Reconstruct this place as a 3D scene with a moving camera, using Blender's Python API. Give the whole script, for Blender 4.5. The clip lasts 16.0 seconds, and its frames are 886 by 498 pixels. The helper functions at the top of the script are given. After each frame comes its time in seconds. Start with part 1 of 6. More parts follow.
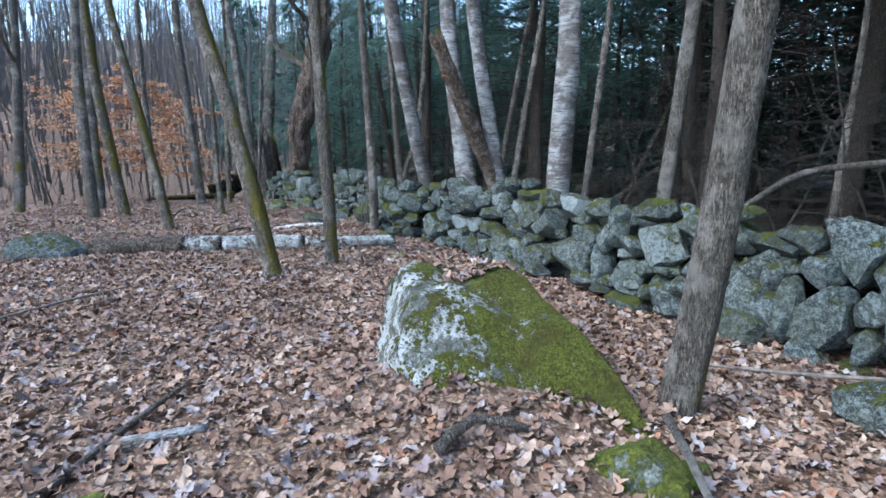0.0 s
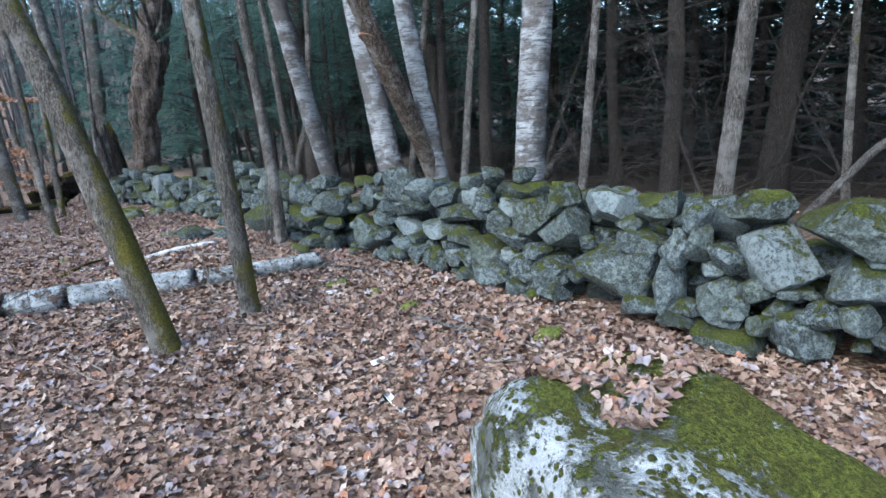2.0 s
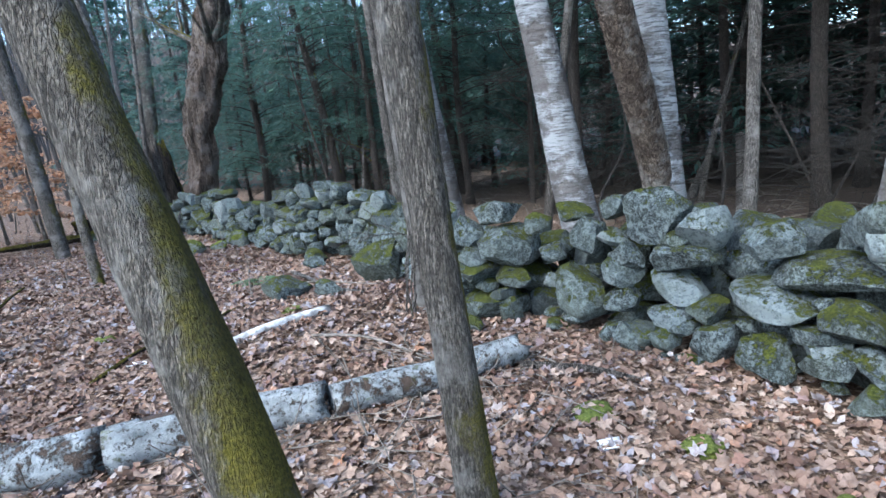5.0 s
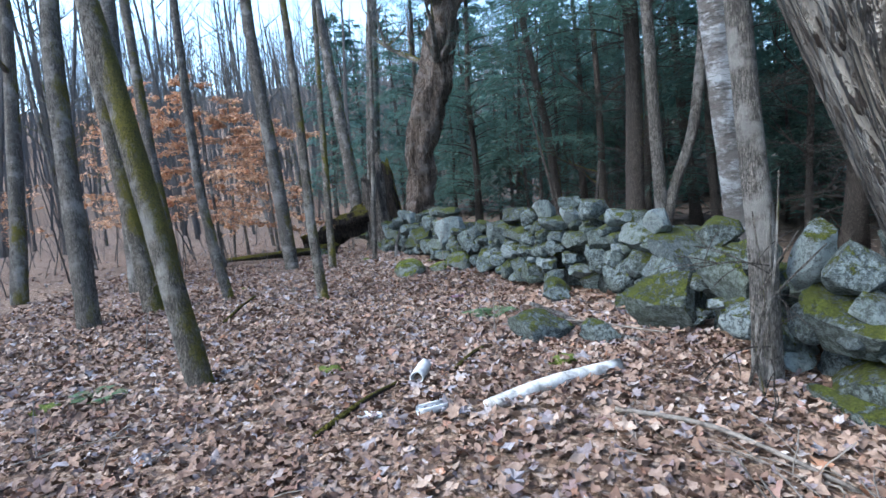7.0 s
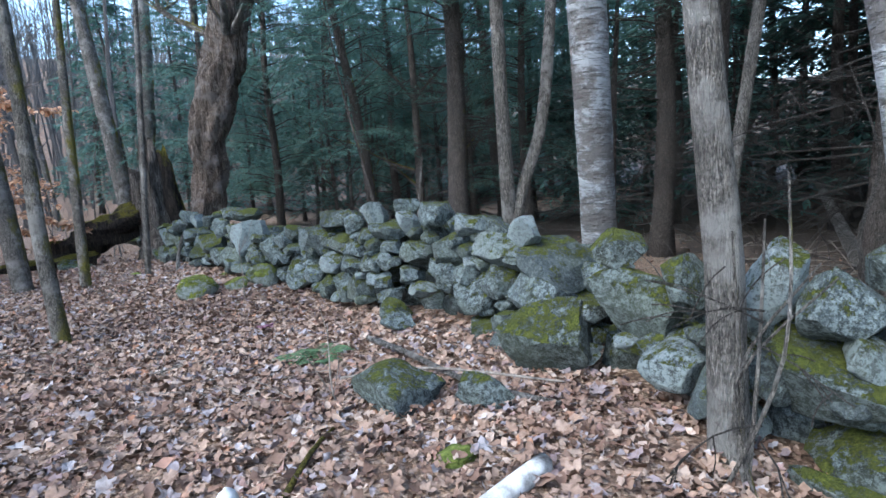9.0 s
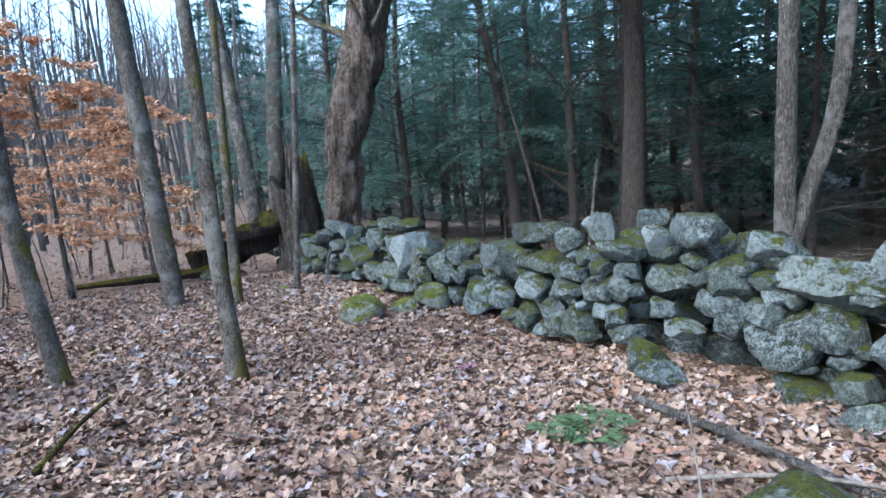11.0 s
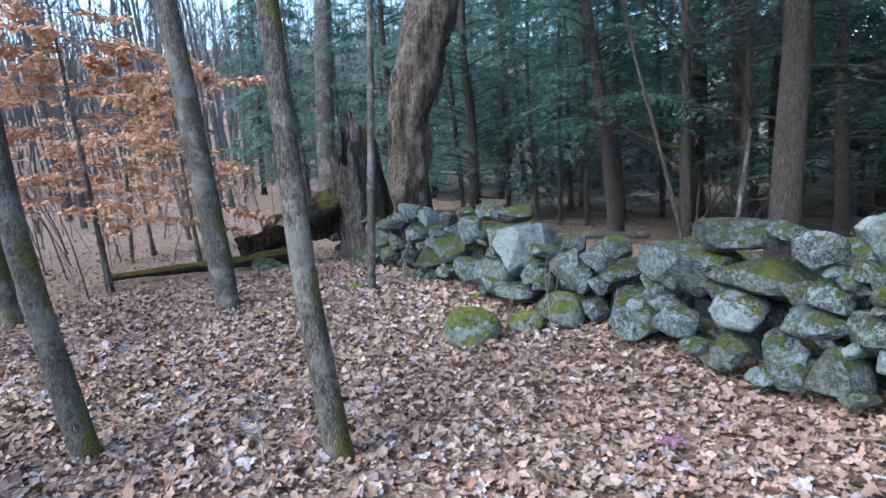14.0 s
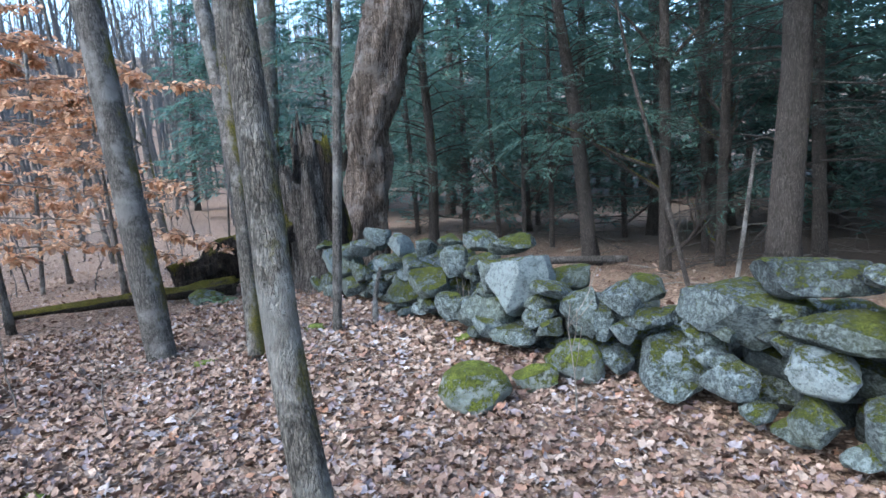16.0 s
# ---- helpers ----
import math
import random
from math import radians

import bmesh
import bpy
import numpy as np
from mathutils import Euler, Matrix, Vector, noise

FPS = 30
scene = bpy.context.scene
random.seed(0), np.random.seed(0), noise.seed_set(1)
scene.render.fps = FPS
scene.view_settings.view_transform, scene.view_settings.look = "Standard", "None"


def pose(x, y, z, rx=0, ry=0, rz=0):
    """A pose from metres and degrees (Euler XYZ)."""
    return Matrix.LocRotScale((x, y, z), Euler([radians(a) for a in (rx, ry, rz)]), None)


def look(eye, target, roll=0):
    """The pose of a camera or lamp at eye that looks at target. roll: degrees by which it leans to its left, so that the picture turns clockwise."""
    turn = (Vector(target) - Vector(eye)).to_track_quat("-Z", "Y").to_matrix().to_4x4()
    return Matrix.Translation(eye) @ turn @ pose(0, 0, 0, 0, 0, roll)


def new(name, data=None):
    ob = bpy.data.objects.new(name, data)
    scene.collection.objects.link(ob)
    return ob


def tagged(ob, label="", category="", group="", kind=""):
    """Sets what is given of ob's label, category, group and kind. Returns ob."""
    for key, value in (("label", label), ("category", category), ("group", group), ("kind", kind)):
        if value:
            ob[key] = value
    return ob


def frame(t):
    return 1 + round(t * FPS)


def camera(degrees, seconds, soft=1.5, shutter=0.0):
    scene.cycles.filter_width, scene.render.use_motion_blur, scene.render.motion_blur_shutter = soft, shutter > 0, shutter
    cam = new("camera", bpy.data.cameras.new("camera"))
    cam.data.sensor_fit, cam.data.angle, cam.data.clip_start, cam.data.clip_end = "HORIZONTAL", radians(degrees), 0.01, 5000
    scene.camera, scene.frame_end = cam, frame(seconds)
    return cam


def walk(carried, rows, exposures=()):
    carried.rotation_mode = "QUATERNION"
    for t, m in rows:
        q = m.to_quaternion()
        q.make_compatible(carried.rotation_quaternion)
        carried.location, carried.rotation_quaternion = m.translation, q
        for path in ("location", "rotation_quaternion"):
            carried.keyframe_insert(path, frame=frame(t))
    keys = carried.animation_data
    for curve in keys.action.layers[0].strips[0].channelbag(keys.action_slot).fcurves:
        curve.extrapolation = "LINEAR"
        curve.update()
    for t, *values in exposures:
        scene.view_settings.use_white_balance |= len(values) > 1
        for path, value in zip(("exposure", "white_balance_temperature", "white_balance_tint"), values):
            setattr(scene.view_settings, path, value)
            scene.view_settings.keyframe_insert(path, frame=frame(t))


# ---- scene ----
cam = camera(75.6, 16.0)
PATH = [
    (0, (-0.075, -0.216, 1.532), (0.707, 1.597, 1.215), -0.1),
    (0.5, (0.081, 0.281, 1.644), (1.113, 1.951, 1.261), -1.4),
    (1, (0.007, 0.818, 1.659), (1.111, 2.433, 1.243), -1.8),
    (1.5, (-0.044, 1.353, 1.73), (1.11, 2.928, 1.298), -2.8),
    (2, (-0.017, 1.975, 1.713), (1.144, 3.545, 1.279), -4.0),
    (2.5, (-0.101, 2.525, 1.605), (1.082, 4.084, 1.192), -4.0),
    (3, (-0.049, 3.028, 1.641), (1.186, 4.546, 1.232), -4.6),
    (3.5, (0.208, 3.595, 1.639), (1.482, 5.078, 1.22), -5.2),
    (4, (0.258, 4.13, 1.633), (1.527, 5.622, 1.23), -5.0),
    (4.5, (0.298, 4.604, 1.672), (1.535, 6.124, 1.272), -5.2),
    (5, (0.299, 5.096, 1.696), (1.36, 6.749, 1.317), -5.7),
    (5.2, (0.242, 5.227, 1.701), (1.14, 6.979, 1.351), -5.9),
    (7.3, (0.231, 6.822, 1.475), (0.716, 8.751, 1.268), -4.6),
    (7.5, (0.277, 6.917, 1.487), (0.909, 8.801, 1.266), -4.3),
    (8, (0.475, 7.276, 1.449), (1.453, 9.002, 1.193), -3.5),
    (8.2, (0.558, 7.405, 1.499), (1.588, 9.098, 1.226), -3.6),
    (10.3, (0.331, 9.097, 1.531), (1.477, 10.716, 1.278), -3.3),
    (10.5, (0.284, 9.217, 1.56), (1.313, 10.915, 1.318), -3.4),
    (11, (0.136, 9.606, 1.563), (0.981, 11.405, 1.336), -3.8),
    (11.5, (0.074, 9.87, 1.62), (0.89, 11.681, 1.385), -3.8),
    (12, (0.122, 10.214, 1.621), (0.926, 12.027, 1.36), -4.2),
    (12.5, (0.051, 10.525, 1.681), (0.844, 12.34, 1.397), -3.7),
    (13, (-0.084, 10.752, 1.671), (0.662, 12.588, 1.405), -3.5),
    (13.5, (-0.086, 10.959, 1.644), (0.633, 12.804, 1.366), -3.8),
    (14, (0.022, 11.318, 1.662), (0.752, 13.154, 1.349), -3.8),
    (14.5, (0.053, 11.537, 1.725), (0.894, 13.324, 1.405), -3.1),
    (15, (-0.013, 11.829, 1.736), (0.978, 13.54, 1.436), -2.8),
    (15.5, (-0.037, 12.031, 1.746), (0.976, 13.732, 1.46), -3.1),
    (16, (0.023, 12.292, 1.739), (0.948, 14.044, 1.462), -3.3),
]
walk(cam, [(t, look(eye, target, roll)) for t, eye, target, roll in PATH], [(0, 2.08), (2, 2.14), (5, 2.3), (8, 2.2), (10.5, 2.44), (11.5, 2.45), (13, 2.48), (16, 2.6)])

# ---- world and light ----
world = bpy.data.worlds.new("sky")
scene.world = world
world.use_nodes = True
wn = world.node_tree
sky = wn.nodes.new("ShaderNodeTexSky")
sky.sky_type, sky.sun_disc = "NISHITA", False
sky.sun_elevation, sky.sun_rotation = radians(45), radians(-96)
sky.air_density, sky.dust_density, sky.ozone_density = 1.0, 2.0, 2.0
wn.nodes["Background"].inputs["Strength"].default_value = 0.15
wn.links.new(sky.outputs[0], wn.nodes["Background"].inputs["Color"])
sun = new("sun", bpy.data.lights.new("sun", "SUN"))
sun.data.energy, sun.data.angle, sun.data.color = 0.5, radians(30), (1.0, 0.98, 0.95)
sun.matrix_world = look((-46, -5, 46), (0, 0, 0))
scene.view_settings.use_white_balance = True
scene.view_settings.white_balance_temperature, scene.view_settings.white_balance_tint = 5920, 3


# ---- materials ----
class Mat:
    """A node material in the making."""

    def __init__(self, name, rough=0.8):
        self.m = bpy.data.materials.new(name)
        self.m.use_nodes = True
        self.t = self.m.node_tree
        self.b = self.t.nodes["Principled BSDF"]
        self.b.inputs["Roughness"].default_value = rough
        self.b.inputs["Specular IOR Level"].default_value = 0.25

    def node(self, kind, **vals):
        n = self.t.nodes.new("ShaderNode" + kind)
        for k, v in vals.items():
            key = k.replace("_", " ")
            if key in n.inputs:
                self.put(n.inputs[key], v)
        return n

    def put(self, sock, v):
        if hasattr(v, "is_output"):
            self.t.links.new(v, sock)
        else:
            sock.default_value = v

    def pos(self, scale=(1, 1, 1), offset=True):
        tc = self.node("TexCoord")
        mp = self.node("Mapping")
        mp.inputs["Scale"].default_value = scale
        self.put(mp.inputs["Vector"], tc.outputs["Object"])
        if offset:
            oi = self.node("ObjectInfo")
            mul = self.node("Math")
            mul.operation = "MULTIPLY"
            self.put(mul.inputs[0], oi.outputs["Random"])
            mul.inputs[1].default_value = 37.0
            self.put(mp.inputs["Location"], mul.outputs[0])
        return mp.outputs[0]

    def noise(self, scale, vec, detail=4.0, rough=0.6):
        n = self.node("TexNoise", Scale=scale, Detail=detail, Roughness=rough, Vector=vec)
        return n.outputs["Fac"]

    def voronoi(self, scale, vec, out="Distance"):
        return self.node("TexVoronoi", Scale=scale, Vector=vec).outputs[out]

    def ramp(self, fac, *stops):
        n = self.node("ValToRGB")
        el = n.color_ramp.elements
        while len(el) < len(stops):
            el.new(0.5)
        for e, (p, c) in zip(el, stops):
            e.position = p
            e.color = (*c, 1) if not isinstance(c, (int, float)) else (c, c, c, 1)
        self.put(n.inputs["Fac"], fac)
        return n.outputs["Color"]

    def mix(self, fac, a, b):
        n = self.t.nodes.new("ShaderNodeMix")
        n.data_type = "RGBA"
        for i, v in ((0, fac), (6, a), (7, b)):
            if isinstance(v, tuple):
                v = (*v, 1)
            self.put(n.inputs[i], v)
        return n.outputs[2]

    def math(self, op, a, b=0.0):
        n = self.node("Math")
        n.operation = op
        self.put(n.inputs[0], a)
        self.put(n.inputs[1], b)
        return n.outputs[0]

    def up(self):
        g = self.node("NewGeometry")
        s = self.node("SeparateXYZ")
        self.put(s.inputs[0], g.outputs["Normal"])
        return s.outputs["Z"]

    def island(self):
        return self.node("NewGeometry").outputs["Random Per Island"]

    def rand(self):
        return self.node("ObjectInfo").outputs["Random"]

    def done(self, color, bump=None, dist=0.01, strength=0.6, rough=None):
        self.put(self.b.inputs["Base Color"], (*color, 1) if isinstance(color, tuple) else color)
        if rough is not None:
            self.put(self.b.inputs["Roughness"], rough)
        if bump is not None:
            n = self.node("Bump", Strength=strength, Distance=dist, Height=bump)
            self.put(self.b.inputs["Normal"], n.outputs[0])
        return self.m


def stone_material(name, dark, light, lichen, moss, spots=0.5, crust=(0.225, 0.268, 0.272), lush=1.0):
    """Field stone: mottled body, pale crusts of lichen, moss cushions on upper sides."""
    k = Mat(name, 0.9)
    p = k.pos()
    big, mid, fine = k.noise(3.0, p, 5), k.noise(14.0, p, 6, 0.7), k.noise(70.0, p, 4, 0.7)
    base = k.mix(k.ramp(big, (0.35, 0.0), (0.65, 1.0)), dark, light)
    base = k.mix(k.math("MULTIPLY", k.ramp(mid, (0.4, 0.0), (0.62, 1.0)), 0.55), base, tuple(c * 0.55 for c in dark))
    tone = k.math("ADD", k.math("MULTIPLY", k.rand(), 0.75), 0.55)
    hsv = k.node("HueSaturation", Value=tone, Color=base)
    base = hsv.outputs[0]
    lic = k.ramp(k.noise(24.0, p, 8, 0.85), (0.54 - 0.1 * spots, 0.0), (0.6 - 0.1 * spots, 1.0))
    speck = k.ramp(k.noise(75.0, p, 5, 0.8), (0.51, 0.0), (0.57, 1.0))
    lic = k.math("MULTIPLY", k.math("MAXIMUM", lic, k.math("MULTIPLY", speck, 0.65)), lichen)
    base = k.mix(lic, base, crust)
    pit = k.math("MULTIPLY", k.ramp(k.voronoi(44.0, p), (0.12, 1.0), (0.26, 0.0)), 0.75)
    base = k.mix(pit, base, (0.05, 0.06, 0.045))
    up = k.up()
    mo = k.math("ADD", k.math("MULTIPLY", up, 0.42), k.math("ADD", k.math("MULTIPLY", k.noise(9.0, p, 8, 0.75), 1.8), -0.5))
    mo = k.math("ADD", mo, k.math("MULTIPLY", k.math("SUBTRACT", k.noise(32.0, p, 6, 0.85), 0.5), 1.2))
    mo = k.ramp(mo, (0.88 - 0.36 * moss, 0.0), (1.0 - 0.36 * moss, 1.0))
    green = k.mix(k.ramp(fine, (0.35, 0.0), (0.7, 1.0)), tuple(lush * c for c in (0.03, 0.042, 0.007)), tuple(lush * c for c in (0.17, 0.19, 0.03)))
    green = k.mix(k.ramp(k.noise(11.0, p, 4), (0.4, 0.0), (0.65, 0.8)), green, (0.062, 0.07, 0.014))
    film = k.math("MULTIPLY", k.ramp(k.noise(2.2, p, 5, 0.6), (0.48, 0.0), (0.7, 1.0)), 0.35)
    base = k.mix(film, base, (0.075, 0.088, 0.045))
    col = k.mix(mo, base, green)
    h = k.math("ADD", k.math("ADD", mid, k.math("MULTIPLY", fine, 0.5)), k.math("MULTIPLY", mo, k.math("ADD", fine, 0.5)))
    return k.done(col, h, 0.03, 0.9)


STONES = [
    stone_material("stone_grey", (0.029, 0.037, 0.038), (0.074, 0.092, 0.096), 0.75, 0.42),
    stone_material("stone_mossy", (0.034, 0.043, 0.036), (0.074, 0.088, 0.078), 0.55, 0.7),
    stone_material("stone_pale", (0.08, 0.094, 0.1), (0.185, 0.21, 0.22), 0.85, 0.32, 0.9),
    stone_material("stone_dark", (0.03, 0.038, 0.041), (0.072, 0.088, 0.092), 0.45, 0.42, 0.2),
    stone_material("stone_white_lichen", (0.12, 0.135, 0.135), (0.27, 0.29, 0.29), 0.9, 0.6, 0.9),
]


def boulder_material():
    """Grey rock under white crusts of lichen, with round cushions and sheets of moss."""
    k = Mat("boulder_lichen_moss", 0.9)
    p = k.pos(offset=False)
    where = k.node("SeparateXYZ", Vector=p)
    mid, fine = k.noise(12.0, p, 6, 0.7), k.noise(80.0, p, 4, 0.7)
    rock = k.mix(k.ramp(mid, (0.35, 0.0), (0.65, 1.0)), (0.07, 0.075, 0.066), (0.19, 0.2, 0.185))
    crust = k.ramp(k.math("ADD", k.noise(3.4, p, 5, 0.6), k.math("MULTIPLY", k.math("SUBTRACT", fine, 0.5), 0.25)), (0.47, 0.0), (0.53, 1.0))
    white = k.mix(k.ramp(mid, (0.3, 0.0), (0.7, 1.0)), (0.29, 0.32, 0.325), (0.55, 0.58, 0.59))
    col = k.mix(crust, rock, white)
    speck = k.ramp(k.noise(46.0, p, 3, 0.7), (0.58, 0.0), (0.64, 0.8))
    col = k.mix(speck, col, (0.06, 0.065, 0.045))
    lie = k.math("ADD", k.math("MULTIPLY", where.outputs[0], 0.42), k.math("MULTIPLY", where.outputs[1], -0.16))
    sheet = k.math("ADD", lie, k.math("ADD", k.math("SUBTRACT", k.math("MULTIPLY", k.noise(4.0, p, 7, 0.65), 1.7), 0.38), k.math("MULTIPLY", k.up(), 0.14)))
    dots = k.ramp(k.math("ADD", k.math("ADD", k.voronoi(27.0, p), k.math("MULTIPLY", mid, 0.5)), k.math("MULTIPLY", k.noise(3.2, p, 3), -0.9)), (0.0, 1.0), (0.09, 0.0))
    moss = k.math("MAXIMUM", k.ramp(k.math("ADD", sheet, k.math("MULTIPLY", k.math("SUBTRACT", k.noise(16.0, p, 7, 0.8), 0.5), 0.95)), (0.47, 0.0), (0.56, 1.0)), dots)
    green = k.mix(k.ramp(fine, (0.35, 0.0), (0.68, 1.0)), (0.05, 0.068, 0.01), (0.27, 0.29, 0.045))
    green = k.mix(k.ramp(k.noise(6.0, p, 4), (0.42, 0.0), (0.66, 0.8)), green, (0.1, 0.09, 0.02))
    col = k.mix(moss, col, green)
    clump = k.noise(34.0, p, 5, 0.7)
    h = k.math("ADD", k.math("ADD", mid, k.math("MULTIPLY", fine, 0.4)), k.math("MULTIPLY", moss, k.math("ADD", clump, k.math("ADD", fine, 0.5))))
    col = k.mix(k.math("MULTIPLY", moss, k.ramp(clump, (0.4, 0.6), (0.54, 0.0))), col, (0.04, 0.052, 0.012))
    return k.done(col, h, 0.05, 1.0)


BOULDER = boulder_material()
MOSSROCK = stone_material("rock_moss_cap", (0.13, 0.145, 0.115), (0.27, 0.285, 0.24), 0.6, 1.02, lush=1.55)


def bark_material(name, dark, light, moss=0.0, grain=(48, 48, 8.5), relief=0.02, pale=None):
    """Bark with upright furrows, blotches and a green film in patches."""
    k = Mat(name, 0.92)
    p, q = k.pos(grain), k.pos()
    furrow, blotch, fine = k.noise(1.6, p, 6, 0.7), k.noise(5.0, q, 4), k.noise(90.0, q, 4, 0.75)
    bend = k.node("VectorMath")
    bend.operation = "MULTIPLY_ADD"
    k.put(bend.inputs[0], k.node("TexNoise", Scale=1.1, Detail=4.0, Vector=p).outputs["Color"])
    bend.inputs[1].default_value = (1.3, 1.3, 1.3)
    k.put(bend.inputs[2], p)
    plate = k.node("TexVoronoi", Scale=2.0, Vector=bend.outputs[0])
    plate.feature = "DISTANCE_TO_EDGE"
    cell = k.node("SeparateColor", Color=k.node("TexVoronoi", Scale=2.0, Vector=bend.outputs[0]).outputs["Color"])
    crack = k.ramp(k.math("ADD", plate.outputs["Distance"], k.math("MULTIPLY", furrow, 0.16)), (0.06, 0.0), (0.26, 1.0))
    tone = k.math("ADD", k.math("MULTIPLY", cell.outputs[0], 0.5), k.math("MULTIPLY", furrow, 0.75))
    col = k.mix(k.ramp(tone, (0.38, 0.0), (0.78, 1.0)), tuple(c * 1.15 for c in dark), tuple(c * 1.2 for c in light))
    flake = k.ramp(k.noise(3.0, k.pos((8, 8, 3.2)), 6, 0.8), (0.46, 0.0), (0.56, 1.0))
    col = k.mix(k.math("MULTIPLY", flake, 0.4), col, tuple(c * 1.45 for c in light))
    col = k.mix(k.ramp(crack, (0.0, 0.6), (1.0, 0.0)), col, tuple(c * 0.6 for c in dark))
    streak = k.noise(1.6, k.pos((75, 75, 16)), 5, 0.75)
    col = k.mix(k.ramp(streak, (0.42, 0.75), (0.52, 0.0)), col, tuple(c * 0.55 for c in dark))
    col = k.mix(k.ramp(fine, (0.35, 0.5), (0.6, 0.0)), col, tuple(c * 0.4 for c in dark))
    furrow = k.math("ADD", k.math("MULTIPLY", crack, 0.7), k.math("MULTIPLY", furrow, 0.5))
    if pale:
        col = k.mix(k.ramp(k.noise(3.2, q, 5, 0.7), (0.5, 0.0), (0.62, 0.8)), col, pale)
    if moss:
        lie = k.math("ADD", k.noise(2.4, k.pos((1, 1, 0.55)), 7, 0.75), k.math("ADD", k.math("MULTIPLY", k.up(), 0.3), k.math("MULTIPLY", k.node("SeparateXYZ", Vector=k.node("NewGeometry").outputs["Normal"]).outputs[0], 0.1)))
        mo = k.ramp(lie, (0.63 - 0.16 * moss, 0.0), (0.74 - 0.16 * moss, 0.95))
        col = k.mix(mo, col, k.mix(k.ramp(fine, (0.35, 0.0), (0.65, 1.0)), (0.08, 0.075, 0.011), (0.26, 0.225, 0.032)))
    col = k.mix(k.ramp(blotch, (0.42, 0.3), (0.6, 0.0)), col, dark)
    return k.done(col, k.math("ADD", k.math("ADD", furrow, k.math("MULTIPLY", flake, 0.3)), k.math("ADD", k.math("MULTIPLY", streak, 0.4), k.math("MULTIPLY", fine, 0.35))), relief * 1.6, 1.0)


def birch_material():
    """White papery bark: dark dashes across, grey scars, peeling."""
    k = Mat("birch_bark", 0.75)
    q = k.pos()
    dash = k.ramp(k.noise(2.0, k.pos((3.5, 3.5, 34)), 4, 0.6), (0.555, 0.0), (0.61, 1.0))
    band = k.ramp(k.noise(2.0, k.pos((2.0, 2.0, 9)), 6, 0.75), (0.5, 0.0), (0.6, 1.0))
    scar = k.ramp(k.noise(2.2, k.pos((1, 1, 1.6)), 6, 0.7), (0.47, 0.0), (0.56, 1.0))
    fine = k.noise(50.0, q, 4)
    col = k.mix(k.noise(4.0, q, 4), (0.22, 0.23, 0.24), (0.45, 0.465, 0.49))
    col = k.mix(k.math("MULTIPLY", band, 0.8), col, (0.15, 0.145, 0.14))
    col = k.mix(k.math("MULTIPLY", dash, 0.55), col, (0.055, 0.05, 0.045))
    col = k.mix(k.math("MULTIPLY", scar, 0.85), col, k.mix(fine, (0.05, 0.043, 0.04), (0.17, 0.15, 0.14)))
    h = k.math("SUBTRACT", fine, k.math("ADD", dash, scar))
    return k.done(col, h, 0.015, 0.9)


def log_material():
    """Weathered birch bark on a fallen log: silvery crust, dark flecks, brown rot showing through."""
    k = Mat("fallen_birch_bark", 0.85)
    p = k.pos()
    fine = k.noise(60.0, p, 5, 0.75)
    col = k.mix(k.ramp(k.noise(9.0, p, 6, 0.7), (0.35, 0.0), (0.65, 1.0)), (0.17, 0.19, 0.195), (0.46, 0.49, 0.51))
    col = k.mix(k.ramp(k.noise(30.0, p, 6, 0.8), (0.53, 0.0), (0.58, 0.9)), col, (0.06, 0.052, 0.045))
    rot = k.ramp(k.noise(3.6, p, 8, 0.75), (0.53, 0.0), (0.57, 1.0))
    col = k.mix(rot, col, k.mix(fine, (0.03, 0.022, 0.018), (0.16, 0.115, 0.09)))
    col = k.mix(k.ramp(k.noise(7.0, k.pos((1, 1, 1.4)), 5, 0.7), (0.6, 0.0), (0.66, 0.7)), col, (0.11, 0.12, 0.04))
    return k.done(col, k.math("SUBTRACT", fine, k.math("MULTIPLY", rot, 1.3)), 0.02, 1.0)


def plain(name, a, b, scale=12.0, rough=0.85, dist=0.01, stretch=(1, 1, 1)):
    k = Mat(name, rough)
    p = k.pos(stretch)
    f = k.noise(scale, p, 6, 0.7)
    return k.done(k.mix(k.ramp(f, (0.35, 0.0), (0.65, 1.0)), a, b), f, dist, 0.7)


def island_material(name, stops, rough=0.8, grain=40.0, lit_through=0.0, damp=0.0):
    """For loose leaves: every piece takes its own tone."""
    k = Mat(name, rough)
    col = k.ramp(k.island(), *stops)
    f = k.noise(grain, k.pos(offset=False), 3)
    col = k.mix(k.ramp(f, (0.3, 0.45), (0.6, 0.0)), col, (0.09, 0.05, 0.03))
    if damp:
        wet = k.ramp(k.noise(1.3, k.pos(offset=False), 5, 0.65), (0.42, 0.0), (0.62, damp))
        col = k.mix(wet, col, k.mix(0.65, col, (0.10, 0.055, 0.045)))
    k.done(col, f, 0.003, 0.4)
    if lit_through:
        back, mixer = k.node("BsdfTranslucent", Color=col), k.node("MixShader")
        mixer.inputs[0].default_value = lit_through
        k.put(mixer.inputs[1], k.b.outputs[0])
        k.put(mixer.inputs[2], back.outputs[0])
        k.put(k.t.nodes["Material Output"].inputs["Surface"], mixer.outputs[0])
    return k.m


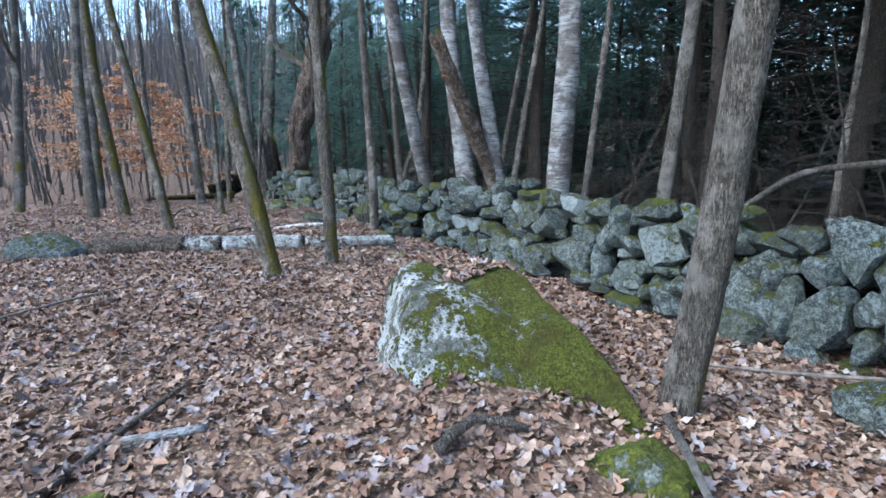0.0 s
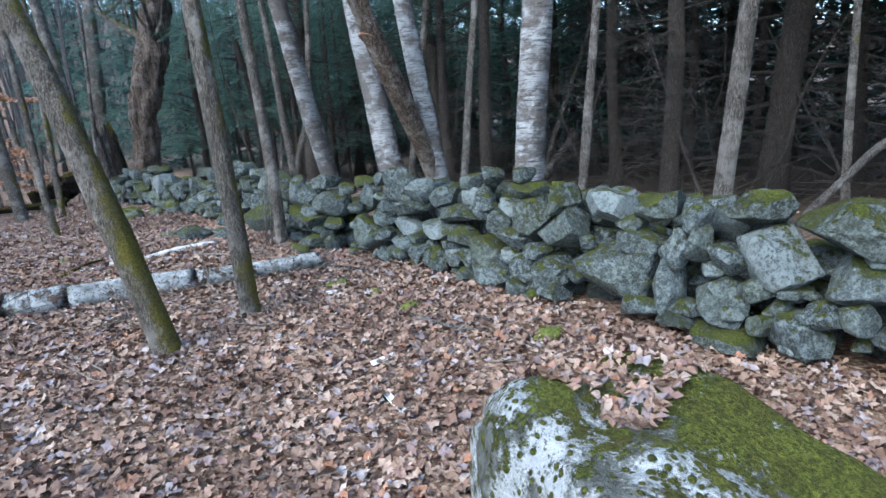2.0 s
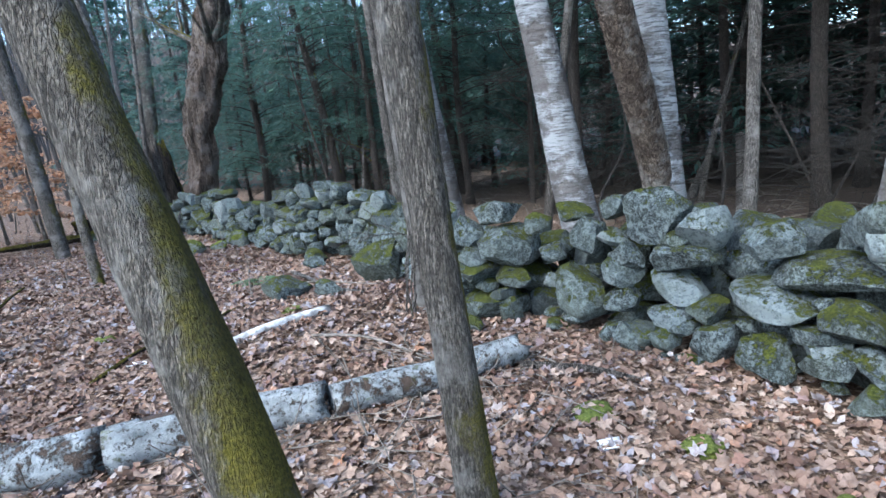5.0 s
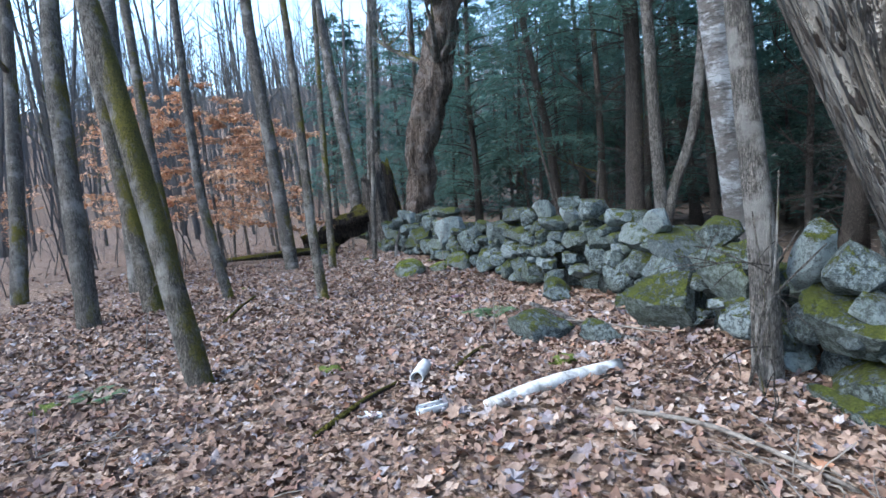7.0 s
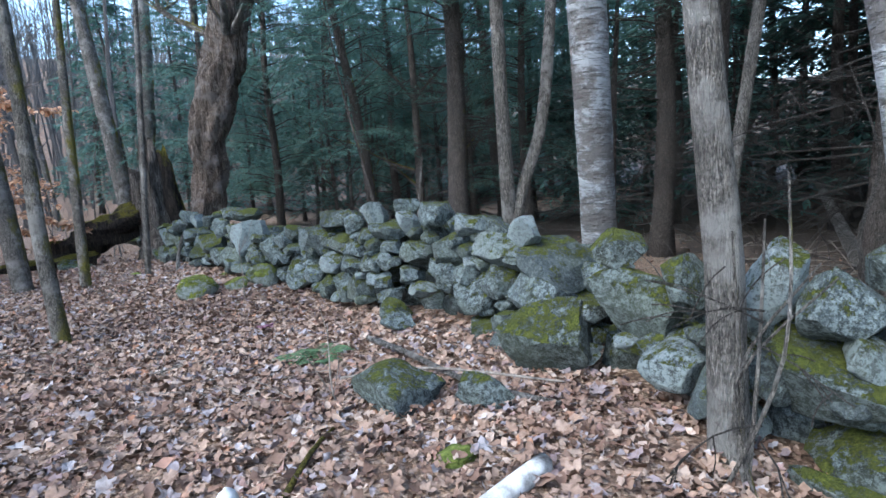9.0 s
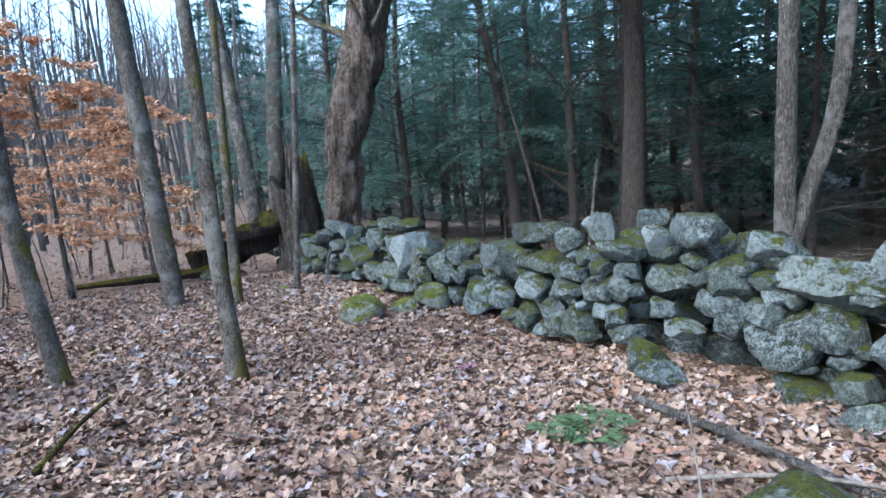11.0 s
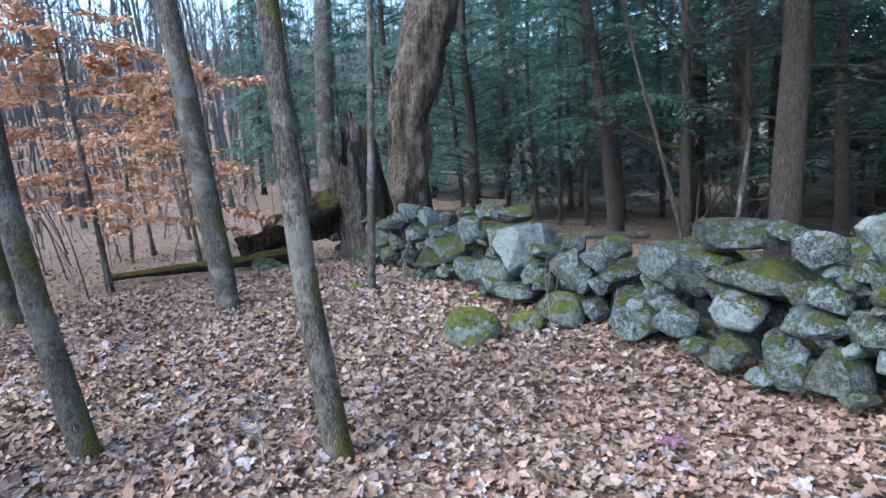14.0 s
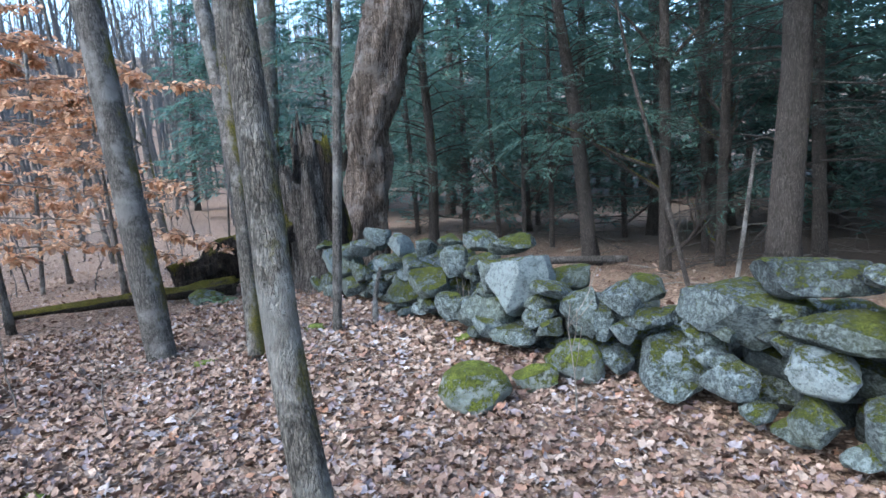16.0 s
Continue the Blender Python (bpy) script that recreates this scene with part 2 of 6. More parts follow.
LITTER_STOPS = ((0.0, (0.13, 0.08, 0.06)), (0.14, (0.23, 0.15, 0.112)), (0.34, (0.3, 0.203, 0.152)), (0.56, (0.37, 0.27, 0.21)),
                (0.74, (0.46, 0.37, 0.31)), (0.79, (0.36, 0.18, 0.105)), (0.85, (0.25, 0.2, 0.21)), (0.95, (0.34, 0.32, 0.34)), (1.0, (0.5, 0.45, 0.43)))
LEAF = island_material("fallen_leaves", LITTER_STOPS, damp=0.75)


def leaf_single():
    k = Mat("fallen_leaf", 0.8)
    col = k.ramp(k.rand(), *LITTER_STOPS)
    f = k.noise(40.0, k.pos(), 3)
    return k.done(k.mix(k.ramp(f, (0.3, 0.4), (0.6, 0.0)), col, (0.09, 0.05, 0.03)), f, 0.003, 0.4)


LEAF_ONE = leaf_single()


def ground_material():
    """Matted leaf litter with soil between, needles under the conifers."""
    k = Mat("leaf_litter", 0.95)
    p = k.pos(offset=False)
    warp = k.node("VectorMath")
    warp.operation = "MULTIPLY_ADD"
    k.put(warp.inputs[0], k.node("TexNoise", Scale=22.0, Detail=3.0, Vector=p).outputs["Color"])
    warp.inputs[1].default_value = (0.05, 0.05, 0.05)
    k.put(warp.inputs[2], p)
    cells = k.node("TexVoronoi", Scale=34.0, Vector=warp.outputs[0])
    sep = k.node("SeparateColor", Color=cells.outputs["Color"])
    col = k.ramp(sep.outputs[0], (0.0, (0.09, 0.055, 0.038)), (0.3, (0.19, 0.12, 0.084)), (0.6, (0.29, 0.2, 0.146)), (1.0, (0.42, 0.32, 0.25)))
    col = k.mix(k.ramp(cells.outputs["Distance"], (0.42, 0.0), (0.68, 0.7)), col, (0.07, 0.043, 0.03))
    big = k.noise(0.6, p, 5)
    col = k.mix(k.ramp(big, (0.45, 0.0), (0.7, 0.5)), col, (0.2, 0.14, 0.1))
    sx = k.node("SeparateXYZ", Vector=p)
    needle = k.ramp(k.math("ADD", k.math("MULTIPLY", sx.outputs[0], 0.09), k.math("MULTIPLY", big, 0.3)), (0.72, 0.0), (1.05, 0.8))
    col = k.mix(needle, col, k.mix(k.noise(9.0, p, 5), (0.07, 0.055, 0.045), (0.17, 0.135, 0.112)))
    return k.done(col, k.math("ADD", k.math("MULTIPLY", cells.outputs["Distance"], -1.0), k.math("ADD", sep.outputs[1], k.noise(60.0, p, 4))), 0.012, 0.9)


GROUND = ground_material()
BARK_MOSS = bark_material("bark_mossy", (0.085, 0.077, 0.067), (0.34, 0.305, 0.262), 0.58, pale=(0.46, 0.44, 0.405))
BARK_GREY = bark_material("bark_grey", (0.1, 0.092, 0.084), (0.32, 0.292, 0.262), 0.22, pale=(0.44, 0.42, 0.395))
BARK_DARK = bark_material("bark_conifer", (0.075, 0.064, 0.058), (0.19, 0.165, 0.148), 0.1, relief=0.02)
BARK_FAR = bark_material("bark_far", (0.13, 0.12, 0.117), (0.25, 0.235, 0.225), 0.0)
BARK_OLD = bark_material("bark_old", (0.07, 0.05, 0.038), (0.5, 0.4, 0.335), 0.0, (13, 13, 1.3), 0.09, pale=(0.44, 0.39, 0.36))
ROT = bark_material("rotten_wood", (0.012, 0.01, 0.01), (0.10, 0.075, 0.06), 0.3, (16, 16, 2.0), 0.08)
SPLIT = bark_material("split_wood", (0.06, 0.05, 0.043), (0.4, 0.35, 0.31), 0.0, (22, 22, 2.0), 0.06)
BIRCH = birch_material()
LOG_BARK = log_material()
DEAD_GREY = bark_material("dead_grey_wood", (0.1, 0.092, 0.085), (0.32, 0.295, 0.27), 0.0, pale=(0.4, 0.38, 0.36))
DEADWOOD = bark_material("dead_birch_wood", (0.1, 0.072, 0.056), (0.34, 0.27, 0.215), 0.05, (9, 9, 7), 0.04, pale=(0.5, 0.46, 0.42))
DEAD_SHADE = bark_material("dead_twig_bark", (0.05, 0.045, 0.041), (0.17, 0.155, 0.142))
MOSS = plain("moss", (0.05, 0.07, 0.014), (0.17, 0.2, 0.045), 60.0, 0.95, 0.02)
TWIG = plain("twig_bark", (0.10, 0.085, 0.075), (0.27, 0.24, 0.21), 20.0)
POLE = plain("birch_pole_bark", (0.1, 0.09, 0.08), (0.85, 0.85, 0.84), 3.4, 0.7, 0.004, (2, 2, 2))
WHITE_BARK = plain("white_birch_paper", (0.55, 0.56, 0.56), (0.8, 0.8, 0.8), 10.0, 0.7, 0.004)
WINE = plain("wine_leaf", (0.1, 0.04, 0.065), (0.2, 0.1, 0.145), 30.0, 0.6)
BRACKET = plain("bracket_fungus", (0.12, 0.06, 0.04), (0.28, 0.16, 0.10), 20.0)
HEMLOCK = island_material("hemlock_needles", ((0.0, (0.07, 0.145, 0.13)), (0.5, (0.1, 0.21, 0.184)), (0.85, (0.13, 0.25, 0.21)), (1.0, (0.16, 0.275, 0.2))), 0.6, 40.0, 0.45)
BEECH = island_material("beech_leaves", ((0.0, (0.50, 0.26, 0.15)), (0.5, (0.64, 0.38, 0.23)), (1.0, (0.74, 0.50, 0.34))), 0.7, 40.0, 0.35)
FERN = island_material("fern_green", ((0.0, (0.07, 0.14, 0.07)), (1.0, (0.14, 0.235, 0.115))), 0.7, 40.0, 0.3)


# ---- lie of the land ----
MOUNDS = ((1.2, 2.3, 0.25, 0.85), (1.4, 9.7, 0.15, 1.7), (1.7, 13.8, -0.1, 1.9), (-2.0, 13.5, 0.1, 2.5), (2.3, 6.9, -0.05, 1.0), (3.2, 1.6, -0.02, 1.2), (0.0, 27.0, -0.3, 6.0))


def gz(x, y):
    """Height of the ground."""
    x, y = np.asarray(x, float), np.asarray(y, float)
    z = 0.2 + 0.018 * np.sin(1.7 * x + 0.6 * y) + 0.015 * np.sin(2.3 * y - 1.1 * x + 1.0)
    for mx, my, h, r in MOUNDS:
        z = z + h * np.exp(-((x - mx) ** 2 + (y - my) ** 2) / (r * r))
    z = z - 0.05 * np.clip(x - 4, 0, 9) + 0.05 * np.clip(x - 20, 0, 60)
    dist = np.hypot(x, y - 8)
    ahead = 0.55 + 0.45 * np.clip((y - 0.3 * x) / (dist + 1e-6), -1, 1)
    z = z + np.clip(dist - 45, 0, 150) ** 1.15 * 0.11 * ahead * (1 + 0.15 * np.sin(x * 0.03 + 1) + 0.1 * np.sin(y * 0.05))
    return z


def ground_z(x, y):
    return float(gz(x, y))


FACE = ((-40, 5.2), (-2, 3.9), (0.5, 3.75), (2, 3.55), (3.4, 3.35), (4.6, 3.22), (7, 3.33), (8.3, 3.2), (8.9, 2.82), (9.4, 2.85), (10.3, 3.0),
        (11.6, 3.3), (12.4, 3.15), (13.4, 2.9), (14.3, 2.92), (15, 2.85), (16.2, 2.55), (18, 2.3), (22, 1.9))


def wall_x(y):
    """Where the near face of the stone wall runs."""
    return float(np.interp(y, [a for a, b in FACE], [b for a, b in FACE]))


# ---- mesh helpers ----
def mesh_from(name, verts, faces, material, smooth=True):
    me = bpy.data.meshes.new(name)
    me.from_pydata([tuple(v) for v in verts], [], [tuple(f) for f in faces])
    me.materials.append(material)
    if smooth:
        me.polygons.foreach_set("use_smooth", [True] * len(me.polygons))
    me.update()
    return me


def empty(name, loc=(0, 0, 0)):
    ob = new(name)
    ob.empty_display_size = 0.2
    ob.location = loc
    return ob


def part(name, me, parent, label="", loc=None):
    ob = new(name, me)
    ob.parent = parent
    if loc is not None:
        ob.location = loc
    if label:
        tagged(ob, label)
    return ob


def big_mesh(name, verts, counts, loops, material, smooth=False):
    """A mesh out of numpy arrays."""
    me = bpy.data.meshes.new(name)
    me.vertices.add(len(verts))
    me.vertices.foreach_set("co", np.asarray(verts, np.float32).ravel())
    me.loops.add(len(loops))
    me.loops.foreach_set("vertex_index", np.asarray(loops, np.int32))
    me.polygons.add(len(counts))
    starts = np.concatenate(([0], np.cumsum(counts)[:-1]))
    me.polygons.foreach_set("loop_start", starts.astype(np.int32))
    me.polygons.foreach_set("loop_total", np.asarray(counts, np.int32))
    if smooth:
        me.polygons.foreach_set("use_smooth", [True] * len(counts))
    me.materials.append(material)
    me.update(calc_edges=True)
    return me


def smooth_line(pts, step):
    """A finer line through the points."""
    pts = [Vector(p) for p in pts]
    out = []
    for i in range(len(pts) - 1):
        a, b = pts[max(i - 1, 0)], pts[min(i + 2, len(pts) - 1)]
        p, q = pts[i], pts[i + 1]
        n = max(2, int((q - p).length / step))
        for j in range(n):
            t = j / n
            m0, m1 = (q - a) * 0.5, (b - p) * 0.5
            out.append((2 * t**3 - 3 * t**2 + 1) * p + (t**3 - 2 * t**2 + t) * m0 + (-2 * t**3 + 3 * t**2) * q + (t**3 - t**2) * m1)
    out.append(pts[-1])
    return out


def tube(verts, faces, line, radius, sides=8, rough=0.0, flare=0.0, seed=0.0, cap=True, jag=0.0):
    """Adds a tapering limb along line; radius(t) for t from 0 to 1."""
    start, n = len(verts), len(line)
    ref = Vector((1, 0.2, 0.1)) if abs((line[-1] - line[0]).normalized().x) < 0.8 else Vector((0, 1, 0.2))
    for i, p in enumerate(line):
        d = (line[min(i + 1, n - 1)] - line[max(i - 1, 0)]).normalized()
        u = (ref - d * ref.dot(d)).normalized()
        v = d.cross(u)
        t = i / (n - 1)
        r0 = radius(t)
        for j in range(sides):
            a = 2 * math.pi * j / sides
            o = u * math.cos(a) + v * math.sin(a)
            r = r0
            if rough:
                r *= 1 + rough * noise.noise(Vector((o.x * 1.6 + seed, o.y * 1.6, p.z * 1.3 + p.y * 0.7))) + 0.5 * rough * noise.noise(Vector((o.x * 4 + seed, o.y * 4, p.z * 5 + p.x * 3)))
                if rough > 0.7:
                    r *= 1 + 0.35 * noise.noise(Vector((o.x * 7 + seed, o.z * 7, p.x * 2.5 + p.y * 2)))
            if flare:
                low = math.exp(-t * (line[-1] - line[0]).length / 0.16)
                r *= 1 + low * flare * (0.6 + 0.7 * math.sin(3 * a + seed) ** 2)
            q = p + o * r
            if jag and i == n - 1:
                q = q + d * jag * (noise.noise(Vector((j * 1.7 + seed, 0.3, 0))) + 0.2 * (j % 2))
            verts.append(q)
    for i in range(n - 1):
        for j in range(sides):
            k = (j + 1) % sides
            faces.append((start + i * sides + j, start + i * sides + k, start + (i + 1) * sides + k, start + (i + 1) * sides + j))
    if cap:
        for ring in (0, n - 1):
            c = len(verts)
            verts.append(sum((verts[start + ring * sides + j] for j in range(sides)), Vector()) / sides)
            for j in range(sides):
                k = (j + 1) % sides
                f = (start + ring * sides + j, start + ring * sides + k, c)
                faces.append(f if ring else f[::-1])


def rng_of(seed):
    return random.Random(seed)


def boughs(verts, faces, base, direction, length, r, rng, depth=2, lift=0.15, sides=5):
    """A bare limb that forks into twigs."""
    pts, p, d = [base], base, direction.normalized()
    for i in range(5):
        d = (d + Vector((rng.uniform(-0.22, 0.22), rng.uniform(-0.22, 0.22), rng.uniform(-0.12, 0.12) + lift * 0.5))).normalized()
        p = p + d * length / 5
        pts.append(p)
    tube(verts, faces, pts, lambda t: max(0.003, r * (1 - 0.85 * t)), sides, cap=False)
    if depth:
        for i in range(rng.randint(3, 5)):
            k = rng.randint(1, 4)
            side = Vector((rng.uniform(-1, 1), rng.uniform(-1, 1), rng.uniform(-0.2, 0.7)))
            boughs(verts, faces, pts[k], d * 0.8 + side, length * rng.uniform(0.35, 0.6), r * 0.45, rng, depth - 1, lift, 3 if depth == 1 else 4)
    return pts


# ---- the ground: one sheet to the horizon ----
def spread(near0, near1, step, far):
    mid = list(np.arange(near0, near1 + 1e-6, step))
    lo, hi, s = [near0], [near1], step
    while hi[-1] < far:
        s *= 1.22
        hi.append(hi[-1] + s)
        lo.append(lo[-1] - s)
    return np.array(lo[:0:-1] + mid + hi[1:])


def build_ground():
    xs, ys = spread(-6, 7, 0.2, 420), spread(-3, 24, 0.2, 420)
    gx, gy = np.meshgrid(xs, ys)
    verts = np.stack([gx, gy, gz(gx, gy)], -1).reshape(-1, 3)
    nx, ny = len(xs), len(ys)
    i = (np.arange(ny - 1)[:, None] * nx + np.arange(nx - 1)).ravel()
    loops = np.stack([i, i + 1, i + nx + 1, i + nx], -1).ravel()
    ob = new("ground", big_mesh("ground", verts, np.full(len(i), 4), loops, GROUND, True))
    return tagged(ob, "forest floor covered in brown fallen leaves", "ground", kind="structure")


ground = build_ground()


# ---- stones ----
def stone_mesh(size, seed, material, detail=3, lumps=0.1, cuts=14):
    """A field stone: a ball cut by flat faces, then weathered."""
    rng = rng_of(seed)
    bm = bmesh.new()
    bmesh.ops.create_icosphere(bm, subdivisions=detail, radius=1.0)
    planes = []
    for i in range(cuts):
        n = Vector((rng.gauss(0, 1), rng.gauss(0, 1), rng.gauss(0, 1))).normalized()
        planes.append((n, rng.uniform(0.53, 0.84)))
    off = Vector((seed * 1.37 % 50, seed * 0.71 % 50, seed * 2.3 % 50))
    for v in bm.verts:
        c = v.co * 1.12
        for n, d in planes:
            over = c.dot(n) - d
            if over > 0:
                c = c - n * over * 0.97
        c = c * (1 + lumps * noise.noise(c * 1.6 + off) + 0.055 * noise.noise(c * 3.3 + off) + 0.04 * noise.noise(c * 8 + off) + 0.02 * noise.noise(c * 18 + off))
        v.co = Vector((c.x * size[0], c.y * size[1], c.z * size[2])) * 0.565
    me = bpy.data.meshes.new("stone")
    bm.to_mesh(me)
    bm.free()
    me.materials.append(material)
    me.polygons.foreach_set("use_smooth", [True] * len(me.polygons))
    me.set_sharp_from_angle(angle=radians(34))
    return me


def block_mesh(size, seed, material, detail=4):
    """A split fieldstone: a rough block with chipped corners, flat beds and a weathered skin."""
    rng = rng_of(seed * 7 + 1)
    bm = bmesh.new()
    bmesh.ops.create_icosphere(bm, subdivisions=detail, radius=1.0)
    power = rng.uniform(3.0, 8.0)
    chips = []
    for i in range(16):
        n = Vector((rng.gauss(0, 0.8), rng.gauss(0, 1), rng.gauss(0, 1))).normalized()
        chips.append((n, rng.uniform(0.64, 1.0)))
    wedge, skew, bow = rng.uniform(-0.28, 0.28), rng.uniform(-0.3, 0.3), rng.uniform(-0.2, 0.2)
    off = Vector((seed * 1.37 % 50, seed * 0.71 % 50, seed * 2.3 % 50))
    for v in bm.verts:
        d = v.co.normalized()
        c = d / (abs(d.x) ** power + abs(d.y) ** power + abs(d.z) ** power) ** (1 / power)
        for n, far in chips:
            over = c.dot(n) - far
            if over > 0:
                c = c - n * over * 0.98
        c = c * (1 + 0.05 * noise.noise(c * 1.3 + off) + 0.04 * noise.noise(c * 3.1 + off) + 0.026 * noise.noise(c * 8 + off) + 0.014 * noise.noise(c * 19 + off))
        y, z = c.y * (1 + bow * c.z), c.z * (1 + wedge * c.y) + skew * 0.35 * c.y
        v.co = Vector((c.x * size[0], y * size[1], z * size[2])) * 0.5
    me = bpy.data.meshes.new("stone")
    bm.to_mesh(me)
    bm.free()
    me.materials.append(material)
    me.polygons.foreach_set("use_smooth", [True] * len(me.polygons))
    me.set_sharp_from_angle(angle=radians(24))
    return me


wall = tagged(empty("stone_wall"), "old dry-laid fieldstone wall with moss and lichen", "stone wall", kind="structure")

